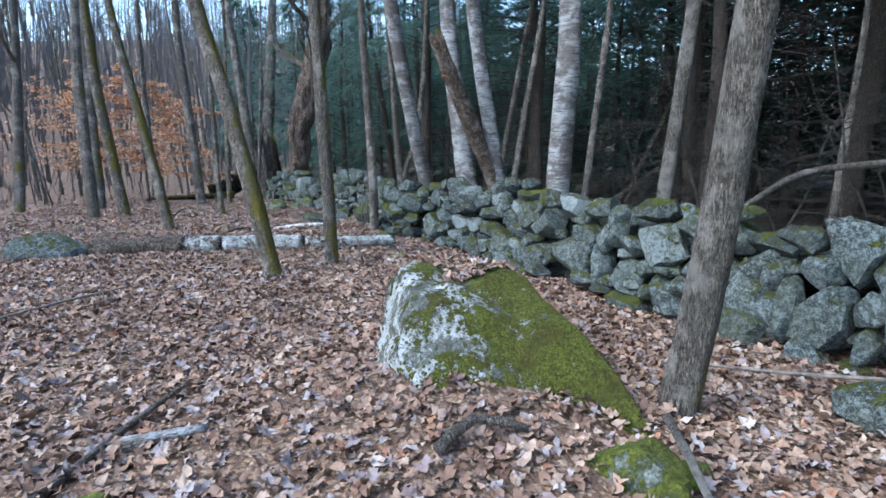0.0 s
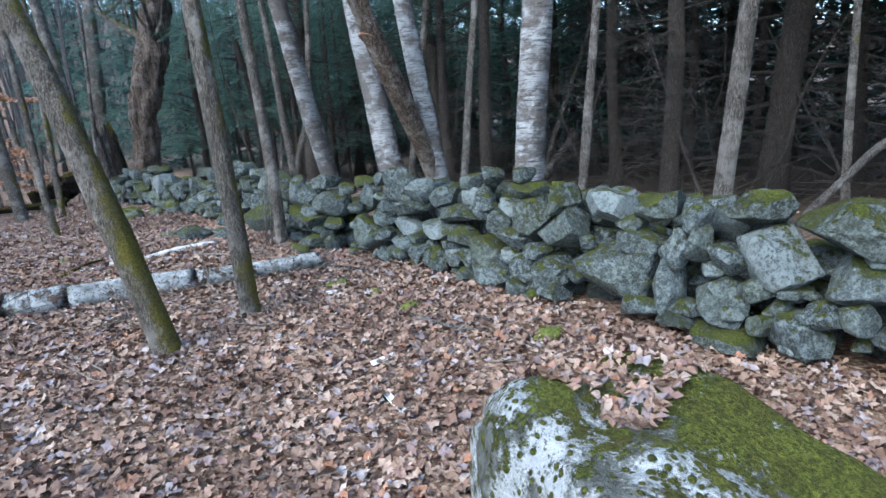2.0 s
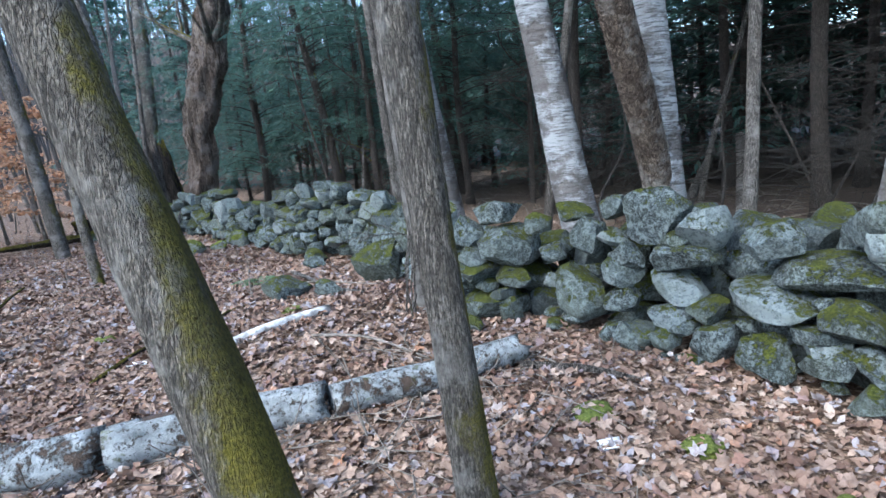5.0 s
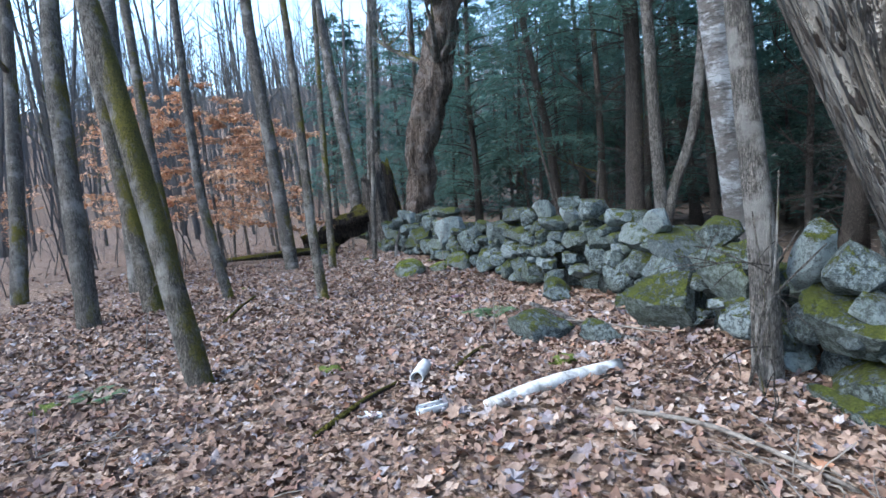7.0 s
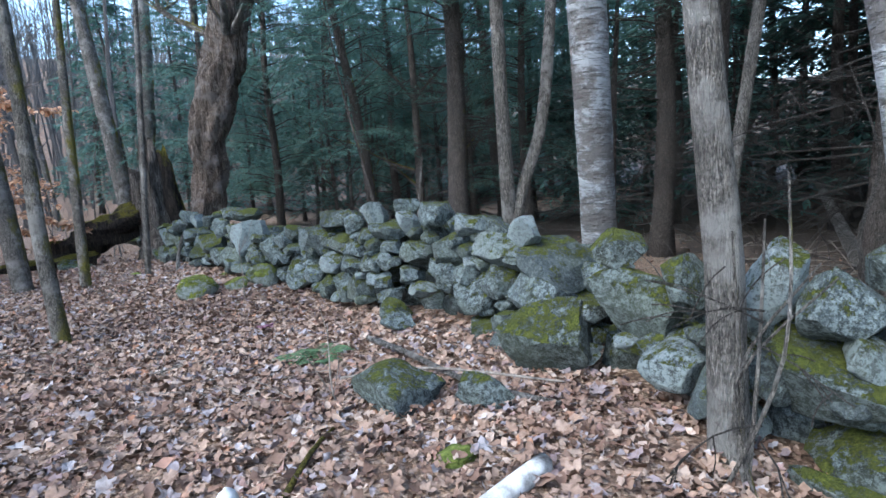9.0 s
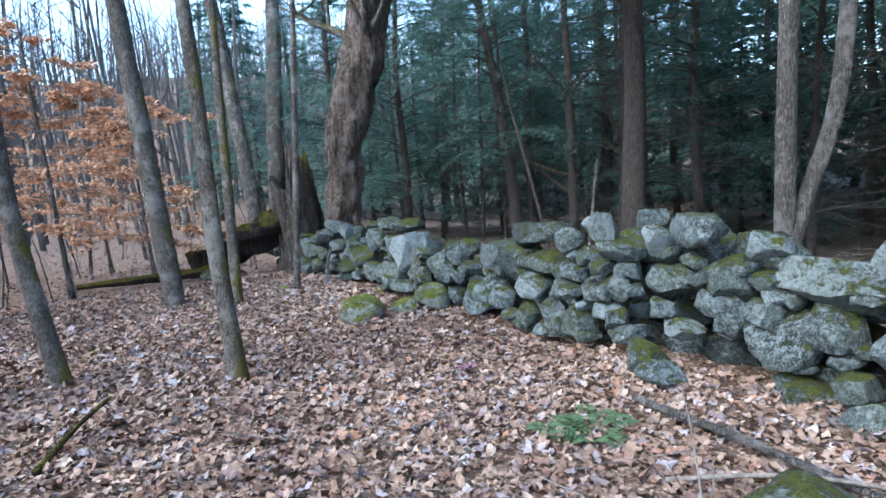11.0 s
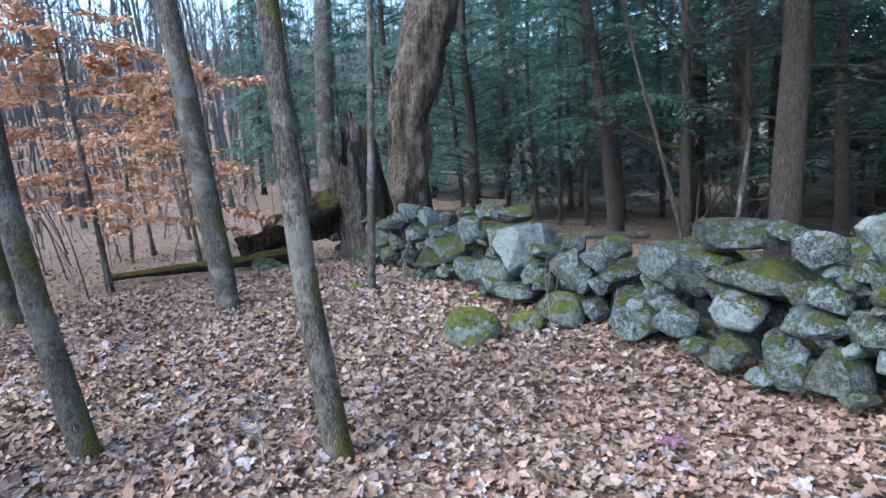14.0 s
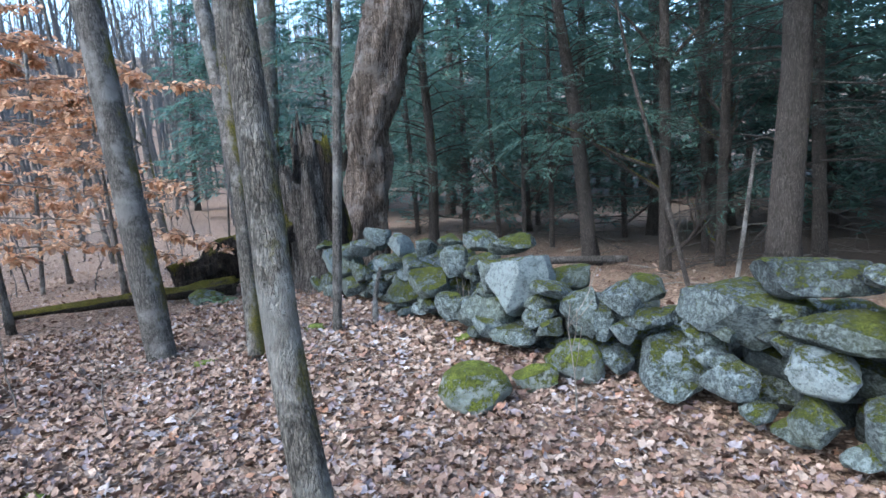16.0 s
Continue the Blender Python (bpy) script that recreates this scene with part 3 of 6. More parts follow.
# Face stones by stretch: along, height, width, tall, tilt, look (0 grey, 1 mossy, 2 pale, 3 dark, 4 lichen-white with moss)
STRETCHES = [
    [
        (2.35, 0.97, 0.37, 0.18, 3, 3), (1.99, 0.96, 0.38, 0.42, -20, 0), (1.74, 0.81, 0.36, 0.31, 20, 0), (2.43, 0.74, 0.25, 0.31, 0, 0), (2.16, 0.79, 0.25, 0.22, 10, 0),
        (2.48, 0.43, 0.35, 0.46, 0, 0), (2.12, 0.46, 0.39, 0.48, 20, 0), (2.03, 0.64, 0.15, 0.16, 0, 0), (1.85, 0.59, 0.22, 0.27, 40, 0), (1.84, 0.36, 0.18, 0.2, 0, 0),
        (1.62, 0.5, 0.27, 0.29, 0, 0), (1.86, 0.14, 0.28, 0.28, 10, 1), (2.12, 0.2, 0.28, 0.24, 20, 0), (1.58, 0.31, 0.27, 0.23, 0, 3),
    ],
    [
        (4.58, 1.03, 0.45, 0.28, 0, 2), (4.17, 1.04, 0.33, 0.24, 0, 1), (3.91, 1, 0.22, 0.21, 0, 0), (3.56, 1.07, 0.43, 0.21, -5, 1), (3.03, 0.99, 0.68, 0.3, 12, 1),
        (3.42, 0.8, 0.47, 0.35, 20, 2), (2.97, 0.7, 0.44, 0.26, 8, 0), (2.54, 0.75, 0.38, 0.34, 5, 0), (2.49, 0.93, 0.43, 0.19, 6, 3), (2.76, 1.11, 0.2, 0.12, 0, 1),
        (4, 0.79, 0.23, 0.26, 30, 0), (3.89, 0.82, 0.2, 0.26, -10, 0), (3.67, 0.75, 0.23, 0.19, 0, 0), (4.05, 0.53, 0.23, 0.4, -15, 0), (4.48, 0.57, 0.6, 0.44, 10, 0),
    ],
    [
        (4.34, 0.77, 0.42, 0.25, 10, 0), (3.7, 0.49, 0.42, 0.3, 0, 0), (3.49, 0.6, 0.23, 0.19, 0, 0), (3.31, 0.6, 0.16, 0.12, 0, 0), (3.44, 0.41, 0.19, 0.14, 0, 1),
        (3.62, 0.26, 0.47, 0.21, 8, 1), (3.24, 0.35, 0.37, 0.32, 0, 0), (3.14, 0.51, 0.23, 0.18, 0, 0), (2.98, 0.53, 0.19, 0.18, 0, 0), (2.59, 0.55, 0.37, 0.42, 15, 0),
        (2.68, 0.35, 0.59, 0.31, 15, 1), (2.32, 0.55, 0.19, 0.46, 0, 0), (4.23, 0.37, 0.31, 0.16, 0, 0), (3.97, 0.33, 0.32, 0.13, 0, 3),
    ],
    [
        (5.02, 1.07, 0.35, 0.26, 0, 1), (4.96, 0.81, 0.46, 0.31, -8, 0), (5.33, 0.87, 0.48, 0.4, -5, 1), (5.41, 1.1, 0.39, 0.16, 0, 1), (5.5, 1.21, 0.21, 0.17, 0, 0),
        (5.61, 0.93, 0.36, 0.22, 15, 2), (5.91, 1.19, 0.22, 0.18, 0, 0), (6.17, 1.08, 0.47, 0.27, -30, 0), (6.14, 1.01, 0.25, 0.22, -20, 2), (5.95, 0.96, 0.26, 0.36, 0, 0),
        (5.55, 0.69, 0.41, 0.21, 10, 0), (5.23, 0.61, 0.32, 0.16, 0, 0), (5.59, 0.49, 0.24, 0.17, 0, 0), (5.35, 0.49, 0.28, 0.24, 25, 0), (5.09, 0.46, 0.37, 0.26, 0, 0),
    ],
    [
        (5.82, 0.31, 0.47, 0.33, 15, 0), (5.4, 0.26, 0.34, 0.24, 10, 0), (5.19, 0.24, 0.21, 0.16, 0, 1), (5.01, 0.33, 0.26, 0.14, -10, 0), (5.94, 0.52, 0.42, 0.24, 8, 1),
        (6.28, 0.59, 0.39, 0.23, 10, 1), (5.75, 0.79, 0.29, 0.23, 0, 0), (6.45, 0.82, 0.75, 0.19, 0, 0), (6.67, 0.61, 0.55, 0.22, 8, 2), (6.71, 0.95, 0.34, 0.27, 0, 0),
        (7.12, 1, 0.36, 0.26, 0, 2), (7.47, 1.04, 0.44, 0.4, 0, 0), (7.28, 0.81, 0.49, 0.22, 0, 0), (7.73, 1.12, 0.27, 0.18, 0, 0)
    ],
    [
        (8.12, 1.06, 0.32, 0.16, 0, 1), (7.98, 0.9, 0.28, 0.32, 30, 0), (7.75, 0.9, 0.22, 0.11, 10, 2), (7.63, 0.79, 0.24, 0.23, 0, 0),
        (7.66, 0.66, 0.27, 0.21, 20, 0), (7.3, 0.62, 0.4, 0.19, 12, 2), (8.02, 0.46, 0.41, 0.41, 0, 1), (7.61, 0.49, 0.27, 0.23, 0, 0),
        (7.29, 0.45, 0.26, 0.17, -5, 2), (7.28, 0.3, 0.2, 0.17, 0, 1), (7.66, 0.26, 0.18, 0.16, 0, 0), (7.55, 0.24, 0.27, 0.26, 20, 0), (6.99, 0.34, 0.33, 0.26, 0, 0),
    ],
    [
        (6.65, 0.35, 0.29, 0.25, 10, 1), (6.45, 0.49, 0.25, 0.11, 0, 0), (6.35, 0.38, 0.32, 0.19, -8, 0), (8.79, 0.33, 0.62, 0.21, 0, 1), (7.33, 0.15, 0.23, 0.15, 0, 0),
        (7.1, 0.18, 0.2, 0.14, 0, 0), (8.18, 0.22, 0.2, 0.11, 0, 1),
    ],
    [
        (9.24, 0.96, 0.27, 0.46, 24, 4), (9.0, 0.88, 0.3, 0.29, -22, 0), (8.98, 0.58, 0.64, 0.38, 3, 1), (8.77, 1.06, 0.5, 0.22, -6, 0), (8.66, 0.81, 0.5, 0.36, -8, 0),
        (8.56, 0.32, 0.25, 0.26, 0, 1), (8.55, 0.55, 0.34, 0.2, 8, 1), (8.38, 0.97, 0.2, 0.2, 0, 1), (10.15, 1.03, 0.33, 0.22, 14, 1), (10.02, 0.75, 0.52, 0.42, 12, 1),
        (9.68, 0.9, 0.17, 0.35, -8, 1), (9.72, 0.5, 0.48, 0.26, 0, 2), (10.4, 0.38, 0.26, 0.15, 10, 2), (9.2, 0.6, 0.22, 0.24, 0, 3), (9.4, 0.42, 0.3, 0.26, 0, 3),
    ],
    [
        (10.98, 0.78, 0.68, 0.26, 38, 3), (11.18, 1.04, 0.27, 0.22, 0, 2), (11.49, 0.85, 0.81, 0.29, 8, 2), (11.92, 1.04, 0.27, 0.2, 0, 2), (12.01, 0.91, 0.15, 0.1, 0, 0),
        (12.18, 0.8, 0.42, 0.34, 0, 1), (12.41, 1.13, 0.42, 0.26, -10, 0), (12.66, 1.07, 0.24, 0.25, 0, 2), (12.75, 1.18, 0.22, 0.18, 0, 0), (11.78, 0.48, 0.4, 0.36, 0, 0),
        (11.47, 0.58, 0.37, 0.29, 10, 0), (11.01, 0.57, 0.54, 0.37, 5, 0), (11.16, 0.21, 0.42, 0.26, -10, 0), (11.61, 0.16, 0.38, 0.24, 10, 1), (11.89, 0.64, 0.31, 0.2, 0, 0),
    ],
    [
        (12.06, 0.6, 0.24, 0.29, 0, 0), (12.2, 0.66, 0.27, 0.21, 0, 0), (12.54, 0.77, 0.38, 0.24, 0, 0), (12.54, 0.58, 0.24, 0.18, 0, 0), (12.4, 0.45, 0.28, 0.17, 0, 2),
        (12.8, 0.35, 0.3, 0.18, 0, 0), (11.31, 0.36, 0.24, 0.19, 0, 1),
    ],
    [
        (13.14, 1.11, 0.28, 0.26, 0, 2), (14.03, 1.04, 0.65, 0.21, 0, 3), (13.64, 1.11, 0.3, 0.11, 10, 0), (13.41, 1.02, 0.26, 0.25, -20, 0), (14.4, 0.79, 0.69, 0.46, 10, 0),
        (13.78, 0.79, 0.57, 0.22, 8, 1), (13.2, 0.94, 0.18, 0.12, 20, 0), (12.98, 0.96, 0.46, 0.18, 8, 0), (13.32, 0.8, 0.28, 0.16, 25, 0), (13.12, 0.89, 0.11, 0.14, 0, 0),
        (13.31, 0.91, 0.1, 0.1, 0, 0), (13.9, 0.6, 0.42, 0.23, -8, 2), (13.39, 0.64, 0.35, 0.19, 0, 0), (13.11, 0.63, 0.32, 0.3, 10, 0), (13.07, 0.85, 0.17, 0.16, 0, 1),
    ],
    [
        (12.86, 0.82, 0.19, 0.16, 10, 0), (12.91, 0.7, 0.22, 0.22, 0, 0), (13.09, 0.75, 0.12, 0.12, 0, 0), (14.36, 0.44, 0.32, 0.24, 0, 0), (14.83, 0.36, 0.55, 0.42, 15, 0),
        (14.19, 0.28, 0.2, 0.13, 0, 0), (13.85, 0.35, 0.26, 0.23, 0, 1), (13.53, 0.39, 0.35, 0.34, 0, 0), (13.25, 0.38, 0.3, 0.31, 0, 1), (13.13, 0.3, 0.14, 0.1, 0, 1),
        (12.89, 0.46, 0.24, 0.2, 0, 0), (13.17, 0.54, 0.07, 0.12, 30, 2),
    ],
    [
        (14.99, 0.86, 0.25, 0.22, 0, 1), (15.18, 0.78, 0.35, 0.25, 25, 0), (14.96, 0.68, 0.31, 0.14, 0, 0), (15.48, 0.63, 0.41, 0.43, -25, 0), (15.28, 0.6, 0.17, 0.29, -10, 0),
        (15.11, 0.56, 0.2, 0.16, 0, 0), (15.78, 0.76, 0.32, 0.13, 0, 0), (16.17, 0.74, 0.61, 0.52, 10, 2), (15.88, 0.53, 0.3, 0.2, 0, 0), (16.4, 0.81, 0.34, 0.29, 0, 0),
        (16.64, 1.08, 0.36, 0.23, 0, 0), (16.26, 1.07, 0.42, 0.17, 0, 1), (16.93, 0.87, 0.25, 0.32, 0, 0), (17.06, 1.04, 0.25, 0.16, 0, 1), (17.48, 0.96, 0.27, 0.17, 0, 0),
    ],
    [
        (17.98, 0.98, 0.36, 0.25, 0, 2), (18.51, 0.98, 0.35, 0.3, 0, 0), (18.24, 0.71, 0.45, 0.22, 0, 0), (17.59, 0.75, 0.34, 0.17, 0, 0), (17.35, 0.58, 0.46, 0.34, 0, 1),
        (17.86, 0.46, 0.57, 0.37, 0, 1), (16.52, 0.47, 0.53, 0.35, -10, 0), (16.94, 0.43, 0.31, 0.27, 0, 0), (16.36, 0.38, 0.34, 0.2, 0, 0), (16.14, 0.35, 0.5, 0.14, 5, 0),
        (19.25, 0.75, 0.34, 0.22, 0, 0), (18.78, 0.56, 0.28, 0.24, 0, 1), (18.98, 0.36, 0.37, 0.28, 0, 1),
    ],
    [
        (20.6, 0.62, 0.5, 0.32, 0, 0), (19.7, 0.6, 0.42, 0.36, 0, 2), (20.2, 0.78, 0.5, 0.2, 5, 1), (21.0, 0.5, 0.45, 0.3, 0, 0), (19.3, 0.62, 0.45, 0.4, 0, 1),
        (19.6, 0.36, 0.5, 0.3, 0, 1), (20.3, 0.36, 0.55, 0.3, 0, 0), (20.9, 0.28, 0.5, 0.3, 0, 1), (18.9, 0.85, 0.4, 0.25, 0, 0), (21.6, 0.45, 0.5, 0.35, 0, 0),
        (22.2, 0.4, 0.55, 0.3, 0, 1), (21.3, 0.7, 0.4, 0.22, 0, 1),
    ],
]


def wall_stone(me, x, y, z, tilt, rng):
    ob = part("stone", me, wall)
    ob.location = (x, y, z)
    ob.rotation_euler = (radians(tilt), radians(rng.uniform(-6, 6)), radians(rng.uniform(-9, 9)))
    return ob


def build_wall_face():
    rng = rng_of(5)
    count = 0
    for stretch in STRETCHES:
        for y, z, w, h, tilt, kind in stretch:
            deep = min(0.6, max(0.24, 0.85 * w)) * rng.uniform(0.9, 1.15)
            me = block_mesh((deep, w * 1.0, h * 1.03), 11 + count * 3, STONES[kind], 4 if max(w, h) > 0.22 else 3)
            x = wall_x(y) + 0.2 * (z - 0.6) + deep * 0.44
            wall_stone(me, x, y, z, tilt, rng)
            count += 1


build_wall_face()

TOP = ((-40, 0.9), (2, 0.95), (4, 1.05), (7.5, 1.1), (9.3, 0.85), (10.3, 0.75), (11.2, 0.95), (12.8, 1.1), (14.4, 0.95), (15.7, 0.72), (16.6, 1.0), (18.2, 0.9), (20, 0.45), (22, 0.3))


def build_wall_core():
    """Hearting and far face, and the runs of wall behind the walker and beyond the old tree."""
    rng = rng_of(9)
    shapes = [block_mesh((0.4, 0.46, 0.3), 900 + i, STONES[(0, 0, 1, 0, 3, 0, 1, 2)[i]], 4) for i in range(8)]
    y = -7.0
    while y < 22:
        top = float(np.interp(y, [a for a, b in TOP], [b for a, b in TOP]))
        seen_face = 1.5 < y < 19.3
        rows = ((0.56, 0.86) if seen_face else (0.12, 0.45, 0.75)) if y < 19.5 else (0.2, 0.5)
        for dx in rows:
            z = 0.24
            while z < top - 0.13:
                ob = wall_stone(shapes[rng.randrange(8)], wall_x(y) + dx + 0.18 * (z - 0.6) * (1 if dx < 0.6 else -1) + rng.uniform(-0.05, 0.05), y + rng.uniform(-0.1, 0.1), z, rng.uniform(-15, 15), rng)
                ob.rotation_euler.z = rng.uniform(-0.6, 0.6) + rng.choice((0, math.pi))
                s = rng.uniform(0.8, 1.15)
                ob.scale = (s, s, s * rng.uniform(0.8, 1.1))
                z += 0.22
        y += 0.37


build_wall_core()


def build_chinking():
    """Small stones wedged in the gaps of the face."""
    rng = rng_of(15)
    shapes = [block_mesh((0.2, 0.19, 0.13), 950 + i, STONES[(0, 1, 0, 2, 0, 3)[i]], 3) for i in range(6)]
    for i in range(150):
        y = rng.uniform(1.7, 18.6)
        top = float(np.interp(y, [a for a, b in TOP], [b for a, b in TOP]))
        z = rng.uniform(0.25, top - 0.12)
        ob = wall_stone(shapes[i % 6], wall_x(y) + 0.2 * (z - 0.6) + rng.uniform(0.1, 0.17), y, z, rng.uniform(-30, 30), rng)
        s = rng.uniform(0.6, 1.25)
        ob.scale = (s, s, s)


build_chinking()


def loose_rock(name, x, y, size, seed, material, label, sink=0.2, turn=0.0, group="", cuts=9):
    ob = new(name, stone_mesh(size, seed, material, 4, cuts=cuts))
    ob.location = (x, y, ground_z(x, y) + size[2] * (0.5 - sink))
    ob.rotation_euler.z = radians(turn)
    return tagged(ob, label, "rock", group)


def build_boulder():
    """The large low boulder: a hump at its far end and a mossy tail towards the walker."""
    bm = bmesh.new()
    bmesh.ops.create_icosphere(bm, subdivisions=6, radius=1.0)
    for v in bm.verts:
        c = v.co.copy()
        for n, d in ((Vector((-0.7, 0.3, 0.62)), 0.86), (Vector((0.75, -0.1, 0.62)), 0.93), (Vector((-0.2, -0.75, 0.62)), 0.62), (Vector((0.1, 0.85, 0.45)), 0.92), (Vector((-0.9, -0.4, 0.1)), 0.8), (Vector((0.1, -0.06, 1)), 0.78), (Vector((-0.66, 0.74, 0.12)), 0.7)):
            over = c.dot(n.normalized()) - d
            if over > 0:
                c -= n.normalized() * over * 0.9
        ledge = c.x * 0.6 + c.y * 0.55 + 0.35 * noise.noise(c * 2.2)
        c *= 1 + 0.055 * math.tanh(ledge * 14) + 0.03 * math.tanh((c.x - 0.3 * c.y - 0.3 + 0.3 * noise.noise(c * 3)) * 12)
        c *= 1 + 0.12 * noise.noise(c * 1.5 + Vector((3, 7, 1))) + 0.04 * noise.noise(c * 4) + 0.015 * noise.noise(c * 11) + 0.006 * noise.noise(c * 30)
        seam = c.x * 0.75 + c.z * 0.5 + 0.12 + 0.18 * noise.noise(c * 2.6 + Vector((5, 0, 0)))
        c *= 1 - 0.05 * math.exp(-(seam * 26) ** 2) - 0.03 * math.exp(-((seam - 0.34) * 30) ** 2)
        tail = max(0.0, -c.y)
        v.co = Vector((c.x * ((0.78 if c.x < 0 else 0.68) - 0.1 * tail) - 0.2 * tail, c.y * (1.42 if c.y < 0 else 0.95), c.z * (0.86 - 0.34 * tail)))
    me = bpy.data.meshes.new("boulder")
    bm.to_mesh(me)
    bm.free()
    me.materials.append(BOULDER)
    me.polygons.foreach_set("use_smooth", [True] * len(me.polygons))
    ob = new("boulder", me)
    ob.location = (1.35, 2.74, 0.1)
    ob.rotation_euler.z = radians(8)
    return tagged(ob, "large grey boulder with white lichen and green moss", "boulder")


build_boulder()
fallen_block = new("rock", block_mesh((0.56, 0.62, 0.66), 77, STONES[1], 5))
fallen_block.location, fallen_block.rotation_euler = (3.08, 10.58, 0.44), (radians(-16), radians(-8), radians(14))
tagged(fallen_block, "large dark block with moss slumped from the wall", "rock")
loose_rock("rock", 1.9, 15.5, (0.4, 0.36, 0.27), 31, MOSSROCK, "rounded rock capped with bright green moss", 0.12, 0, "", 4)
loose_rock("rock", 1.46, 1.42, (0.34, 0.44, 0.2), 83, MOSSROCK, "flat rock under moss at the boulder foot", 0.38, 20)
loose_rock("rock", 2.66, 15.35, (0.33, 0.3, 0.29), 37, MOSSROCK, "small mossy rock at the foot of the wall", 0.12, 0, "", 4)
loose_rock("rock", 2.36, 15.38, (0.18, 0.3, 0.18), 41, MOSSROCK, "small green mossy stone on fallen leaves", 0.1, 40)
loose_rock("rock", 1.97, 10.65, (0.5, 0.45, 0.28), 43, STONES[0], "grey rock with moss half buried in leaves", 0.3)
loose_rock("rock", 2.27, 10.34, (0.18, 0.3, 0.19), 47, STONES[0], "smooth blue-grey rock among fallen leaves", 0.2, 30)
loose_rock("rock", 3.0, 12.5, (0.3, 0.32, 0.24), 53, STONES[1], "mossy stone fallen from the wall", 0.1)
loose_rock("rock", 2.88, 12.25, (0.26, 0.3, 0.16), 59, STONES[0], "grey stone fallen from the wall", 0.1)
loose_rock("rock", 2.72, 8.72, (0.18, 0.5, 0.13), 61, STONES[1], "long flat mossy stone at the wall foot", 0.25, -8)
loose_rock("rock", 3.05, 1.42, (0.36, 0.32, 0.3), 71, STONES[0], "grey stone beside the stone wall", 0.15)
loose_rock("rock", -1.85, 8.8, (0.9, 0.6, 0.42), 73, STONES[0], "low grey rock lying in the leaves", 0.25)
loose_rock("rock", 0.75, 20.6, (0.4, 0.35, 0.25), 79, STONES[1], "mossy rock beside a rotten log", 0.2)


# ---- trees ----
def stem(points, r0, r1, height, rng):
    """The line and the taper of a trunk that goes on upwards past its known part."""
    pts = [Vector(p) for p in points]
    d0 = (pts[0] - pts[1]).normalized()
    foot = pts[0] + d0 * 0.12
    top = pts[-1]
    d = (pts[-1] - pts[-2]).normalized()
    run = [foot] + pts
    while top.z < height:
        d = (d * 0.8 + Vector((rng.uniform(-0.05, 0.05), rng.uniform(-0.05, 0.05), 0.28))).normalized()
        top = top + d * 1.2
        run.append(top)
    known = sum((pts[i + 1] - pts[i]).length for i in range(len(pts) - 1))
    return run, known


def leafless_tree(name, points, d0, d1, height, material, label, seed, sides=16, flare=0.45, rough=0.10, limbs=11, low=0.55, depth=2, category="tree", group="", spread_out=1.0):
    """A tree of which the trunk is given from the ground up; bare limbs above."""
    rng = rng_of(seed)
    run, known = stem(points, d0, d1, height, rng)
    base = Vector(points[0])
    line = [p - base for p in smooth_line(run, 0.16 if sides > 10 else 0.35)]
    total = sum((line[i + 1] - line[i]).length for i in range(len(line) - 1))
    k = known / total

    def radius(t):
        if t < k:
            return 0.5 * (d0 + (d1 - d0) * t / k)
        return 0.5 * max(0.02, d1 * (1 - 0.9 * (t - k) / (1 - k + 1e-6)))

    tree = tagged(empty(name, base), label, category, group)
    vs, fs = [], []
    tube(vs, fs, line, radius, sides, rough, flare, seed * 1.3)
    part("trunk", mesh_from("trunk", vs, fs, material), tree)
    vs, fs = [], []
    for i in range(limbs):
        t = rng.uniform(low, 0.97)
        j = int(t * (len(line) - 1))
        a = rng.uniform(0, 2 * math.pi)
        boughs(vs, fs, line[j], Vector((math.cos(a), math.sin(a), rng.uniform(0.3, 1.0))), rng.uniform(1.2, 2.6) * (1.25 - t) * 1.6 * spread_out, radius(t) * 0.5, rng, depth)
    if limbs:
        part("crown", mesh_from("crown", vs, fs, BARK_GREY if material is BIRCH else material), tree)
    return tree


def on_ground(x, y, dz=-0.02):
    return (x, y, ground_z(x, y) + dz)


leafless_tree("tree", [on_ground(2.13, 1.86), (2.19, 1.81, 0.75), (2.22, 1.72, 1.6), (2.2, 1.62, 2.28), (2.15, 1.5, 3.0)], 0.195, 0.165, 11, BARK_MOSS, "leaning mossy grey-brown tree beside a boulder", 1, 24)
leafless_tree("tree", [on_ground(0.68, 6.35), (0.55, 6.55, 0.95), (0.42, 6.75, 1.63), (0.28, 6.95, 2.33), (0.06, 7.2, 3.25)], 0.205, 0.165, 11, BARK_MOSS, "strongly leaning tree with green moss on its bark", 2, 24)
leafless_tree("tree", [on_ground(1.43, 6.77), (1.43, 6.87, 1.0), (1.41, 6.96, 2.0), (1.39, 7.05, 3.0)], 0.165, 0.15, 11, BARK_MOSS, "slender mossy tree beside a fallen birch log", 3, 24)
leafless_tree("tree", [on_ground(2.72, 9.25), (2.72, 9.28, 1.1), (2.71, 9.34, 1.72), (2.68, 9.38, 2.5)], 0.165, 0.13, 11, BARK_GREY, "grey tree growing out of the stone wall", 4, 24)
leafless_tree("birch_tree", [on_ground(4.85, 11.7), (4.58, 11.5, 1.0), (4.25, 11.26, 2.0), (3.95, 11.04, 3.0), (3.7, 10.85, 3.9)], 0.33, 0.28, 13, BIRCH, "leaning white birch behind the stone wall", 5, 24)
leafless_tree("birch_tree", [on_ground(4.48, 8.92), (4.41, 9.04, 1.0), (4.32, 9.18, 2.0), (4.24, 9.33, 3.0)], 0.4, 0.31, 13, BIRCH, "thick white birch with dark horizontal marks", 6, 24)
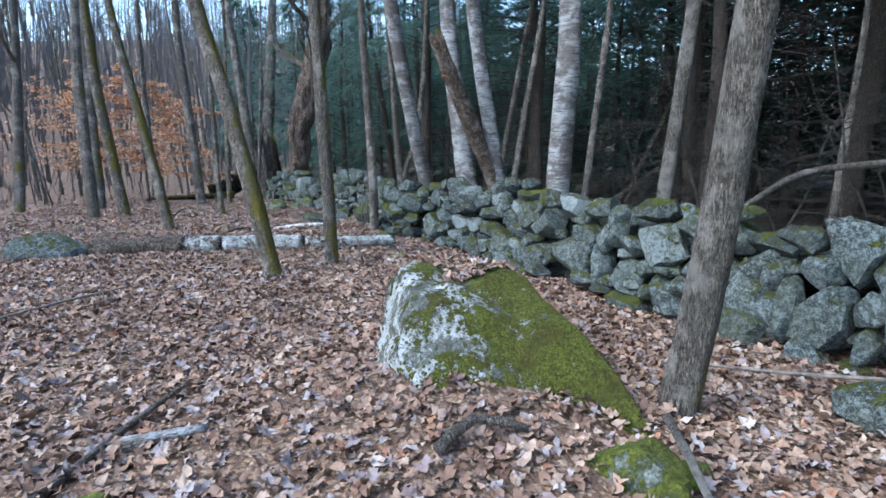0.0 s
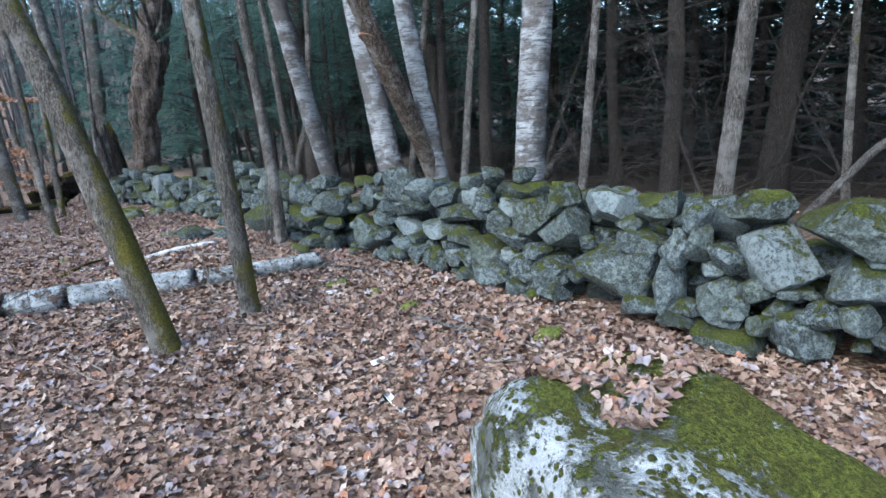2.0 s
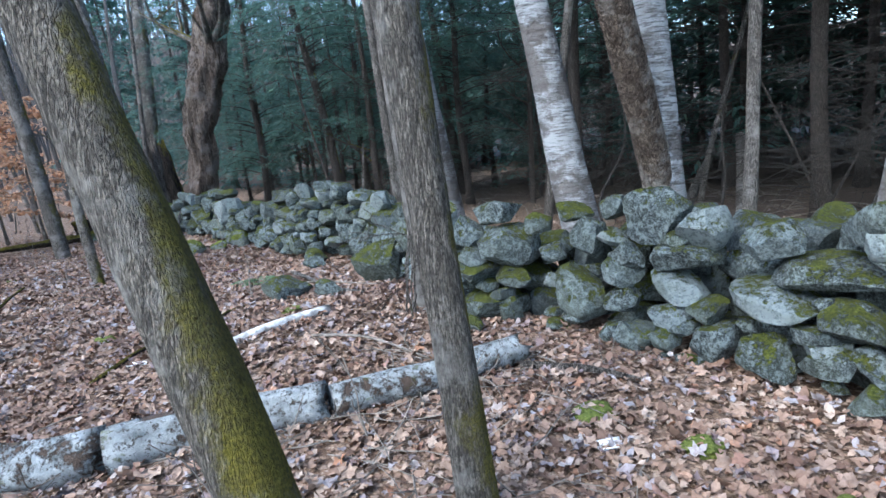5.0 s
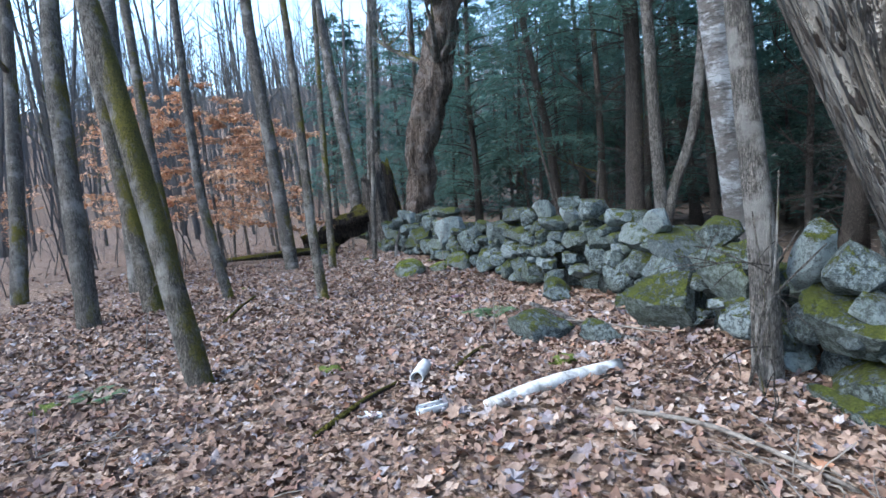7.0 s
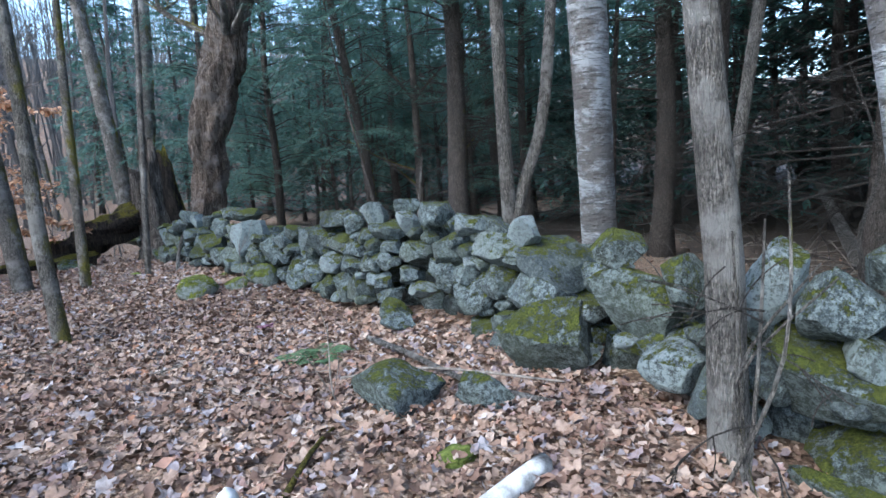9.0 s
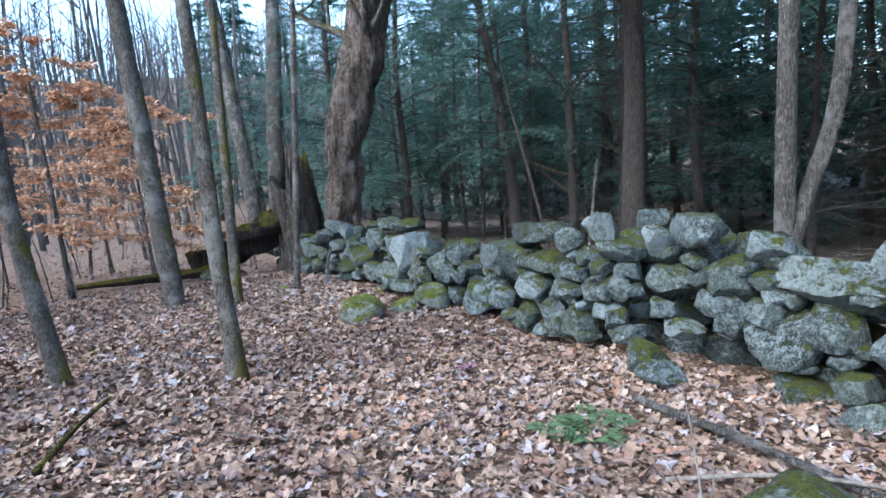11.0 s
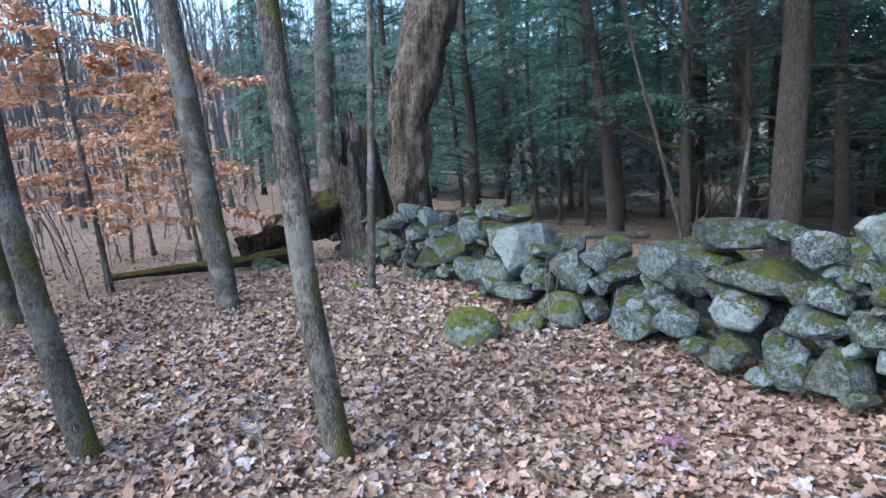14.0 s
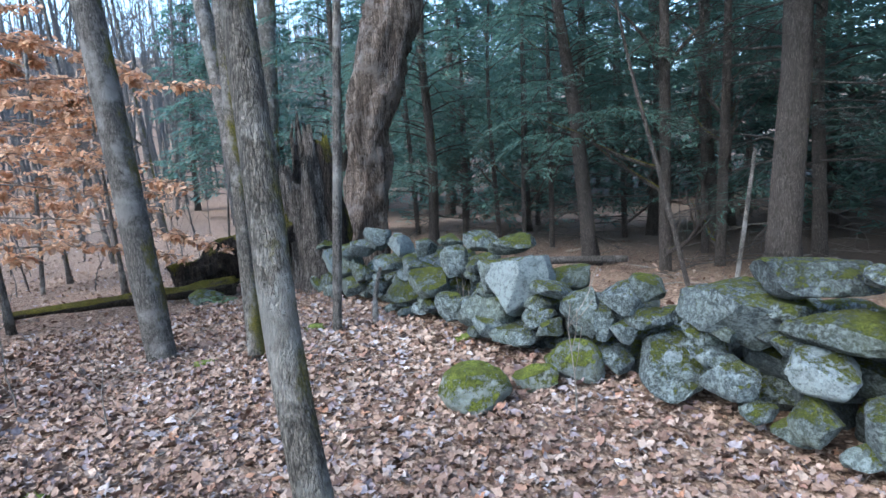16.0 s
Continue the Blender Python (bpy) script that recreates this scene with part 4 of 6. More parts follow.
leafless_tree("birch_tree", [on_ground(4.66, 8.07), (4.5, 8.04, 1.0), (4.28, 7.98, 2.0), (4.05, 7.92, 3.0)], 0.26, 0.225, 13, BIRCH, "slimmer white birch in a leaning clump", 7, 24)
leafless_tree("birch_tree", [on_ground(4.52, 6.55), (4.5, 6.42, 1.0), (4.46, 6.27, 2.0), (4.42, 6.12, 3.0)], 0.34, 0.3, 13, BIRCH, "straight white birch with rough dark scars", 8, 24)
leafless_tree("sapling", [on_ground(4.05, 7.2), (4.29, 7.26, 1.11), (4.54, 7.37, 2.2), (4.8, 7.47, 3.25)], 0.105, 0.085, 8, BARK_GREY, "thin grey sapling behind the wall", 9, 10)
leafless_tree("sapling", [on_ground(4.17, 5.5), (4.23, 5.46, 1.0), (4.32, 5.42, 2.0), (4.42, 5.36, 3.2)], 0.095, 0.075, 9, BARK_GREY, "thin forked grey sapling behind the wall", 10, 10)
leafless_tree("tree", [on_ground(4.08, 4.13), (4.12, 4.08, 1.0), (4.18, 4.01, 2.0), (4.25, 3.92, 3.3)], 0.145, 0.12, 11, BARK_GREY, "smooth grey tree in the wood", 11, 12)
leafless_tree("sapling", [on_ground(6.8, 4.15), (6.92, 4.2, 0.65), (7.15, 4.3, 1.65), (7.47, 4.41, 2.9)], 0.1, 0.08, 8, BARK_GREY, "thin pale dead sapling in the wood", 12, 10)
leafless_tree("tree", [on_ground(4.38, 12.46), (4.3, 12.39, 1.0), (4.19, 12.3, 2.0), (4.09, 12.21, 3.0)], 0.16, 0.125, 10, BARK_GREY, "slim grey tree behind the wall", 13, 12)
leafless_tree("tree", [on_ground(4.3, 12.52), (4.38, 12.3, 1.2), (4.62, 12.2, 2.0), (4.8, 12.2, 3.3)], 0.13, 0.11, 9, BARK_GREY, "crooked leaning tree behind the wall", 14, 12)
leafless_tree("tree", [on_ground(6.09, 11.25), (6.23, 11.21, 1.0), (6.39, 11.15, 2.0), (6.7, 11.03, 3.9)], 0.13, 0.12, 10, BARK_GREY, "thin grey leaning tree in the wood", 15, 12)
leafless_tree("sapling", [on_ground(1.62, 17.65), (1.74, 17.56, 2.0), (1.87, 17.46, 4.0)], 0.095, 0.075, 8, BARK_GREY, "thin pale sapling in front of the old tree", 16, 12)
leafless_tree("tree", [on_ground(0.07, 18.08), (-0.06, 18.3, 2.0), (-0.21, 18.55, 4.0)], 0.26, 0.245, 12, BARK_GREY, "leaning grey-brown tree in the leaf litter", 17, 18)
leafless_tree("tree", [on_ground(0.47, 14.03), (0.42, 14.22, 1.03), (0.41, 14.36, 1.77), (0.41, 14.5, 2.5)], 0.145, 0.115, 10, BARK_MOSS, "slender tree with flaky mossy bark", 18, 24)
leafless_tree("tree", [on_ground(0.8, 17.4), (0.86, 17.8, 1.8), (0.92, 18.2, 3.3)], 0.145, 0.12, 10, BARK_MOSS, "slim mossy tree among the leaves", 19, 14)
leafless_tree("tree", [on_ground(-0.72, 14.6), (-0.88, 14.8, 1.06), (-0.98, 14.97, 1.85), (-1.05, 15.2, 3.9)], 0.14, 0.115, 10, BARK_GREY, "thin leaning grey tree", 20, 14)
leafless_tree("tree", [on_ground(-0.52, 10.83), (-0.73, 11.04, 1.41), (-0.9, 11.21, 2.31), (-1.01, 11.31, 2.85)], 0.185, 0.155, 11, BARK_MOSS, "leaning tree with a mossy foot", 21, 18)
leafless_tree("tree", [on_ground(-1.54, 14.2), (-1.74, 14.47, 1.68), (-1.94, 14.71, 3.16)], 0.25, 0.215, 12, BARK_MOSS, "leaning brown tree in the open wood", 22, 14)
leafless_tree("tree", [on_ground(-2.05, 13.53), (-2.08, 13.63, 1.03), (-2.15, 13.9, 3.0)], 0.23, 0.21, 12, BARK_GREY, "upright grey tree in the open wood", 23, 14)
leafless_tree("tree", [on_ground(-2.38, 16.94), (-2.46, 17.41, 2.69), (-2.5, 17.93, 5.59)], 0.3, 0.25, 13, BARK_GREY, "tall grey tree in the open wood", 25, 12)
leafless_tree("tree", [on_ground(-2.05, 18.4), (-2.39, 19.0, 2.96), (-2.63, 19.63, 5.98)], 0.22, 0.18, 12, BARK_GREY, "thin grey tree in the open wood", 26, 12)
leafless_tree("tree", [on_ground(3.0, 27.0), (3.1, 27.1, 2.5), (3.4, 27.3, 6.0)], 0.55, 0.45, 15, BARK_GREY, "pale grey twin-stemmed tree beyond the wall", 27, 14)
leafless_tree("tree", [on_ground(2.4, 27.2), (2.3, 27.2, 2.0), (1.9, 27.3, 6.0)], 0.45, 0.38, 15, BARK_GREY, "pale grey leaning stem of a twin tree", 28, 14)
leafless_tree("sapling", [on_ground(9.6, 11.06), (10.0, 11.12, 0.9), (10.66, 11.18, 2.0), (11.8, 11.3, 3.9)], 0.12, 0.09, 7, BARK_GREY, "leaning bare sapling in the shaded wood", 30, 8)
leafless_tree("leaning_sapling", [on_ground(5.0, 16.2), (4.82, 16.5, 1.61), (4.68, 16.77, 2.79)], 0.06, 0.04, 4, BARK_DARK, "thin dead sapling leaning behind the wall", 29, 8, limbs=3)


for i, (x, y, d) in enumerate(((6.97, 18.26, 0.2), (7.92, 18.03, 0.17), (7.29, 23.22, 0.12), (7.18, 22.13, 0.11), (7.56, 21.67, 0.12), (6.83, 26.59, 0.16), (8.04, 26.1, 0.14), (10.19, 22.22, 0.15), (9.1, 19.2, 0.13), (9.8, 15.6, 0.15))):
    lean = 0.06 * math.sin(i * 2.3)
    leafless_tree("young_conifer", [on_ground(x, y), (x + lean, y, 1.2), (x + 2.5 * lean, y, 3.0)], d, d * 0.8, 8, BARK_DARK, "slender dark conifer with a bare lower trunk", 60 + i, 9, limbs=14, low=0.12, depth=1, category="conifer", group="young conifers behind the wall", spread_out=0.5)


def dead_birch():
    """A broken birch stub with a bracket fungus."""
    base = Vector(on_ground(4.88, 8.22))
    tree = tagged(empty("dead_birch", base), "dead leaning birch trunk with peeling bark and a bracket fungus", "dead tree")
    pts = [base, Vector((4.48, 8.11, 1.0)), Vector((3.97, 7.95, 1.95)), Vector((3.55, 7.83, 2.7)), Vector((3.25, 7.74, 3.25))]
    vs, fs = [], []
    tube(vs, fs, [p - base for p in smooth_line(pts, 0.12)], lambda t: 0.14 - 0.035 * t, 22, 0.22, 0.3, 3.3, True, 0.25)
    part("trunk", mesh_from("trunk", vs, fs, DEADWOOD), tree)
    bm = bmesh.new()
    bmesh.ops.create_icosphere(bm, subdivisions=3, radius=1.0)
    for v in bm.verts:
        v.co = Vector((v.co.x * 0.1, v.co.y * 0.13, (v.co.z * 0.07 if v.co.z > 0 else v.co.z * 0.02) - 0.05 * v.co.x))
        v.co *= 1 + 0.15 * noise.noise(v.co * 14)
    me = bpy.data.meshes.new("bracket_fungus")
    bm.to_mesh(me)
    bm.free()
    me.materials.append(BRACKET)
    part("bracket_fungus", me, tree, "brown bracket fungus", Vector((3.5, 7.86, 2.68)) - base)


dead_birch()


def old_tree():
    """The veteran by the wall end: a twisted, half-stripped trunk."""
    base = Vector(on_ground(3.28, 21.5))
    tree = tagged(empty("old_tree", base), "ancient tree with a twisted bark-stripped brown trunk", "tree")
    pts = [base, Vector((3.42, 21.5, 0.8)), Vector((3.56, 21.45, 1.8)), Vector((3.52, 21.4, 2.4)), Vector((3.78, 21.3, 3.4)), Vector((4.12, 21.25, 4.5)), Vector((4.4, 21.2, 6.0)), Vector((4.5, 21.2, 8.2))]
    vs, fs = [], []
    tube(vs, fs, [p - base for p in smooth_line(pts, 0.12)], lambda t: 0.42 - 0.1 * t - 0.05 * math.sin(t * 9), 40, 0.4, 0.5, 7.7)
    part("trunk", mesh_from("trunk", vs, fs, BARK_OLD), tree)
    vs, fs = [], []
    rng = rng_of(77)
    for i in range(9):
        a = rng.uniform(0, 6.28)
        boughs(vs, fs, pts[5 + i % 3] - base, Vector((math.cos(a), math.sin(a), 0.5)), rng.uniform(2, 3.6), 0.12, rng, 2)
    part("crown", mesh_from("crown", vs, fs, BARK_GREY), tree)


old_tree()


def rotten_stump():
    """A hollow, jagged snag; dark inside, split wood on its flank."""
    base = Vector(on_ground(2.3, 20.35))
    th = tagged(empty("rotten_stump", base), "tall rotten tree stump, jagged and blackened inside", "stump")
    vs, fs = [], []
    sides, rings = 30, 16
    for i in range(rings):
        t = i / (rings - 1)
        for j in range(sides):
            a = 2 * math.pi * j / sides
            tall = 1.85 + 0.35 * math.cos(a - 0.4) + 0.75 * noise.noise(Vector((j * 0.9, 1, 2))) + 0.3 * noise.noise(Vector((j * 3.7, 4, 1)))
            r = (0.33 - 0.08 * t) * (1 + 0.3 * noise.noise(Vector((math.cos(a) * 2.2, math.sin(a) * 2.2, t * 2)))) + 0.2 * math.exp(-t * 7)
            vs.append(Vector((math.cos(a) * r - 0.22 * t, math.sin(a) * r + 0.1 * t, tall * t)))
    for i in range(rings - 1):
        for j in range(sides):
            k = (j + 1) % sides
            fs.append((i * sides + j, i * sides + k, (i + 1) * sides + k, (i + 1) * sides + j))
    me = mesh_from("shell", vs, fs, SPLIT)
    ob = part("shell", me, th)
    mod = ob.modifiers.new("thick", "SOLIDIFY")
    mod.thickness, mod.offset = 0.07, -1
    vs, fs = [], []
    tube(vs, fs, smooth_line([Vector((0.22, -0.12, 0)), Vector((0.2, -0.1, 1.2)), Vector((0.12, -0.02, 2.05))], 0.1), lambda t: 0.22 - 0.13 * t, 18, 0.5, 0.5, 4.1, True, 0.3)
    part("rotten_heartwood", mesh_from("heart", vs, fs, ROT), th, "black rotten heartwood")


rotten_stump()


def lying_log(name, pts, r0, r1, material, label, seed, sides=18, rough=0.15, jag=0.15, category="log"):
    base = Vector(pts[0])
    vs, fs = [], []
    tube(vs, fs, [p - base for p in smooth_line(pts, 0.1)], lambda t: r0 + (r1 - r0) * t, sides, rough, 0, seed, True, jag)
    ob = new(name, mesh_from(name, vs, fs, material))
    ob.location = base
    return tagged(ob, label, category)


lying_log("rotten_log", [(0.42, 21.4, 0.34), (0.9, 21.2, 0.5), (1.5, 21.0, 0.78), (2.15, 20.8, 1.1)], 0.19, 0.23, ROT, "dark rotten fallen log leaning on a stump", 3.0, 30, 0.8, 0.3)
lying_log("rotten_log", [(0.95, 20.75, 0.72), (1.45, 20.62, 0.8), (2.0, 20.5, 0.95)], 0.13, 0.22, ROT, "charred black root mass beside the stump", 9.0, 26, 1.1, 0.3)
lying_log("mossy_log", [(-1.6, 21.3, 0.17), (-0.5, 21.2, 0.2), (0.3, 21.1, 0.22), (1.15, 20.8, 0.28)], 0.04, 0.1, bark_material("moss_bark", (0.03, 0.025, 0.02), (0.13, 0.11, 0.085), 0.75), "thin fallen log under green moss", 5.0, 18, 0.9)


def fallen_birch():
    """A birch log broken into lengths across the leaves."""
    cuts = [Vector((-1.45, 8.8, 0.28)), Vector((-0.25, 8.48, 0.31)), Vector((0.22, 8.28, 0.33)), Vector((1.3, 7.98, 0.33)), Vector((2.6, 7.86, 0.3))]
    th = tagged(empty("fallen_birch_log", cuts[0]), "fallen birch log broken in lengths, white bark peeling", "log")
    for i in range(4):
        a, b = cuts[i], cuts[i + 1]
        d = (b - a).normalized()
        mid = (a + b) / 2 + Vector((0, 0.03 * (-1) ** i, 0.0))
        vs, fs = [], []
        tube(vs, fs, [p - a for p in smooth_line([a + d * 0.014, mid, b - d * 0.014], 0.08)], lambda t: 0.135 - 0.012 * i, 26, 0.32, 0, i * 5.1, True, 0.12)
        part("log_section", mesh_from("log_section", vs, fs, SPLIT if i == 0 else LOG_BARK), th, "bare split grey wood" if i == 0 else "", a - cuts[0])


fallen_birch()
lying_log("birch_pole", [(1.06, 9.3, ground_z(1.06, 9.3) + 0.02), (1.45, 9.4, ground_z(1.45, 9.4) + 0.035), (1.95, 9.55, ground_z(1.95, 9.5) + 0.03)], 0.036, 0.042, POLE, "thin white birch pole lying on leaves", 8.0, 14, 0.1, 0.03)


def bark_curl(x, y, turn, length, r, label, arc=1.05):
    """A rolled sheet of birch bark, open at both ends; a small arc leaves it nearly flat."""
    vs, fs = [], []
    n, m = 20, 6
    for i in range(m):
        for j in range(n):
            a = 2 * math.pi * arc * (j / (n - 1) - 0.5) - math.pi / 2
            rr = r * (1 - 0.18 * j / n + 0.06 * noise.noise(Vector((j * 0.4, i * 0.5, x))))
            vs.append((length * (i / (m - 1) - 0.5), math.cos(a) * rr, math.sin(a) * rr + r))
    for i in range(m - 1):
        for j in range(n - 1):
            fs.append((i * n + j, i * n + j + 1, (i + 1) * n + j + 1, (i + 1) * n + j))
    ob = new("birch_bark_curl", mesh_from("bark_curl", vs, fs, WHITE_BARK))
    mod = ob.modifiers.new("thick", "SOLIDIFY")
    mod.thickness = 0.006
    ob.location, ob.rotation_euler.z = on_ground(x, y, 0.005), radians(turn)
    return tagged(ob, label, "bark")


bark_curl(0.87, 10.0, 65, 0.24, 0.045, "white tube of birch bark on the leaves")
bark_curl(0.8, 9.42, 10, 0.15, 0.04, "curled scrap of birch bark with dark inside", 0.6)
bark_curl(0.5, 9.58, -30, 0.13, 0.04, "flattened scrap of white birch bark", 0.35)
bark_curl(2.2, 6.78, -25, 0.12, 0.05, "white scrap of birch bark on leaves", 0.35)
bark_curl(1.47, 4.55, 80, 0.26, 0.03, "narrow strip of white birch bark", 0.35)
bark_curl(1.75, 5.1, 5, 0.2, 0.04, "flat white strip of birch bark", 0.35)
bark_curl(2.6, 7.88, 20, 0.12, 0.05, "ragged white bark at the log end", 0.35)


# ---- conifers ----
def hemlock_meshes(seed, height, low, reach, trunk_d, dead_from=0.6, coarse=1.0):
    """Trunk, dead lower twigs and a crown of drooping feathery sprays, about the origin."""
    rng = rng_of(seed)
    line = [Vector((0.05 * math.sin(i * 0.7 + seed), 0.05 * math.cos(i * 0.9), height * i / 16 - 0.1)) for i in range(17)]
    vs, fs = [], []
    tube(vs, fs, line, lambda t: max(0.02, 0.5 * trunk_d * (1 - 0.85 * t)), 14, 0.12, 0.4, seed)
    trunk = mesh_from("trunk", vs, fs, BARK_DARK)
    vs, fs = [], []
    tip, quads = [], []
    z = dead_from
    while z < max(low, dead_from + 0.5):
        a = rng.uniform(0, 6.28)
        boughs(vs, fs, Vector((0, 0, z)), Vector((math.cos(a), math.sin(a), rng.uniform(-0.25, 0.35))), rng.uniform(0.7, 2.1), 0.017, rng, 2 if dead_from < 0.6 and z < 3.2 else 1, -0.1, 4)
        z += rng.uniform(0.07, 0.18)
    z = low
    rnd = np.random.RandomState(seed)
    while z < height - 0.2:
        t = (z - low) / (height - low)
        a = rng.uniform(0, 6.28)
        length = reach * (1 - 0.85 * t) * rng.uniform(0.65, 1.1) * (0.75 + 0.25 * min(1, t * 6))
        out = Vector((math.cos(a), math.sin(a), 0))
        side = Vector((-out.y, out.x, 0))
        pts = [Vector((0, 0, z)) + out * length * s + Vector((0, 0, 0.22 * length * math.sin(s * 2.0) - 0.38 * length * s * s)) for s in (0, 0.2, 0.4, 0.6, 0.8, 1.0)]
        tube(vs, fs, pts if coarse == 1 else pts[::5] if length < 1 else [pts[0], pts[2], pts[5]], lambda s: max(0.003, 0.022 * (1 - s)), 3, cap=False)
        m = max(5, int(length / (0.085 * coarse)))
        for i in range(m):
            s = 0.15 + 0.85 * (i + rng.random()) / m
            f = s * 5
            j = min(4, int(f))
            p = pts[j].lerp(pts[j + 1], f - j)
            for sg in (-1, 1):
                d = (side * sg + out * 0.7 + Vector((0, 0, rng.uniform(-0.35, 0.05)))).normalized()
                tw = length * 0.34 * (1.1 - s * 0.75) * rng.uniform(0.6, 1.2)
                for q in range(4 if coarse > 1 else 10):
                    b = p + d * tw * (q / (4.5 if coarse > 1 else 9.0))
                    e = (d + Vector((rng.uniform(-0.6, 0.6), rng.uniform(-0.6, 0.6), rng.uniform(-0.4, 0.12)))).normalized()
                    ln = (0.07 + 0.1 * rng.random()) * (1.0 if coarse == 1 else 1.35 * coarse ** 0.75)
                    w = e.cross(Vector((rng.uniform(-0.4, 0.4), rng.uniform(-0.4, 0.4), 1))).normalized() * ((0.0095 + 0.012 * rng.random()) if coarse > 1 else (0.005 + 0.0075 * rng.random())) * coarse
                    tip += [b, b + e * ln * 0.45 + w, b + e * ln, b + e * ln * 0.5 - w]
        z += rng.uniform(0.05, 0.13) * (1.0 if coarse == 1 else 1.5)
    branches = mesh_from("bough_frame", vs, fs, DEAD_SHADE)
    n = len(tip) // 4
    crown = big_mesh("needles", np.array([tuple(p) for p in tip]), np.full(n, 4), np.arange(4 * n), HEMLOCK)
    return trunk, branches, crown


def conifer(meshes, x, y, label, scale=1.0, turn=0.0, lean=(0, 0)):
    tree = tagged(empty("hemlock_tree", on_ground(x, y, -0.05)), label, "conifer", "hemlocks beyond the wall")
    for name, me in zip(("trunk", "bough_frame", "crown"), meshes):
        part(name, me, tree)
    tree.scale = (scale, scale, scale)
    tree.rotation_euler = (radians(lean[0]), radians(lean[1]), radians(turn))
    return tree


LOW = hemlock_meshes(1, 10.5, 1.2, 2.9, 0.24)
MID = hemlock_meshes(2, 13.0, 2.4, 3.1, 0.32)
HIGH = hemlock_meshes(3, 14.0, 3.9, 4.0, 0.36, 0.5)
# BARE spreads wide overhead, out of view, to shade the wall side.
BARE = hemlock_meshes(4, 13.0, 5.9, 5.2, 0.26, 0.4, 2.2)
FAR_LOW = hemlock_meshes(5, 12.0, 1.0, 3.5, 0.26, 0.5, 3.1)
FAR_MID = hemlock_meshes(6, 14.0, 2.2, 3.8, 0.34, 0.9, 3.1)


def snag_limbs(tree):
    """Long dead limbs with hooked tips low on an old hemlock."""
    rng = rng_of(83)
    for i in range(20):
        a = (1.85 if i % 2 else -1.25) + rng.uniform(-0.7, 0.7)
        out, z, ln = Vector((math.cos(a), math.sin(a), 0)), 0.5 + 0.17 * i + rng.uniform(-0.05, 0.05), rng.uniform(0.8, 2.3)
        sag, side = rng.uniform(-0.3, 0.12), Vector((-out.y, out.x, 0)) * rng.uniform(-0.3, 0.3)
        pts = [Vector((0, 0, z)), Vector((0, 0, z + sag * 0.35)) + out * ln * 0.4, Vector((0, 0, z + sag)) + out * ln * 0.75 + side * 0.5, Vector((0, 0, z + sag + rng.uniform(-0.05, 0.35))) + out * ln + side]
        vs, fs = [], []
        tube(vs, fs, smooth_line(pts, 0.12), lambda t: 0.034 * (1 - 0.8 * t), 7, 0.2)
        for j in range(3):
            k = rng.randint(1, 2)
            boughs(vs, fs, pts[k].lerp(pts[k + 1], rng.random()), out * 0.5 + side + Vector((rng.uniform(-0.5, 0.5), rng.uniform(-0.5, 0.5), rng.uniform(-0.8, 0.5))), rng.uniform(0.3, 0.9), 0.01, rng, 1, -0.1, 4)
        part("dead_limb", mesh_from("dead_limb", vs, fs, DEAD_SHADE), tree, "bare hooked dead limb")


def dead_sapling(x, y, height, lean, seed):
    """A thin dead stem with brittle side twigs."""
    rng = rng_of(seed)
    base = Vector(on_ground(x, y))
    th = tagged(empty("dead_sapling", base), "thin dead grey sapling with brittle side twigs", "sapling", "dead saplings in the shade")
    pts = [Vector((0, 0, -0.03))] + [Vector((lean[0] * t * height + rng.gauss(0, 0.11), lean[1] * t * height + rng.gauss(0, 0.11), t * height)) for t in (0.3, 0.6, 1.0)]
    vs, fs = [], []
    tube(vs, fs, smooth_line(pts, 0.15), lambda t: 0.022 * (1 - 0.75 * t), 7, 0.12)
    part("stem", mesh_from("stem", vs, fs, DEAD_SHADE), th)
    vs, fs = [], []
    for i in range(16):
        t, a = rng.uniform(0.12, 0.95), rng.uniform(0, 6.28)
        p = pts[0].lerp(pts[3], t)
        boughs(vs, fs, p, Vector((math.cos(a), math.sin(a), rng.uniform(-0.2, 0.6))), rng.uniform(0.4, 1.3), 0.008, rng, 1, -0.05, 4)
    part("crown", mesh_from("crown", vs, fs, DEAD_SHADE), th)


for i, (x, y, h, lean) in enumerate(((5.4, 3.1, 2.6, (0.2, 0.3)), (6.2, 5.0, 3.0, (-0.1, 0.4)), (7.6, 5.6, 3.2, (0.25, -0.3)), (8.4, 4.4, 3.0, (0.1, 0.5)), (6.6, 2.4, 2.4, (0.4, 0.2)), (7.8, 2.6, 3.2, (-0.2, 0.35)),
                                     (5.9, 7.4, 2.8, (0.3, -0.2)), (7.9, 8.2, 3.0, (0.0, 0.4)), (6.8, 9.1, 2.6, (0.35, 0.1)), (9.2, 6.4, 3.4, (-0.3, 0.2)), (9.0, 8.9, 3.2, (0.1, -0.4)), (5.6, 9.6, 2.2, (0.5, 0.3)), (10.4, 5.2, 3.6, (0.2, 0.4)), (10.2, 8.0, 3.4, (-0.2, -0.3)))):
    dead_sapling(x, y, h, lean, 900 + i)


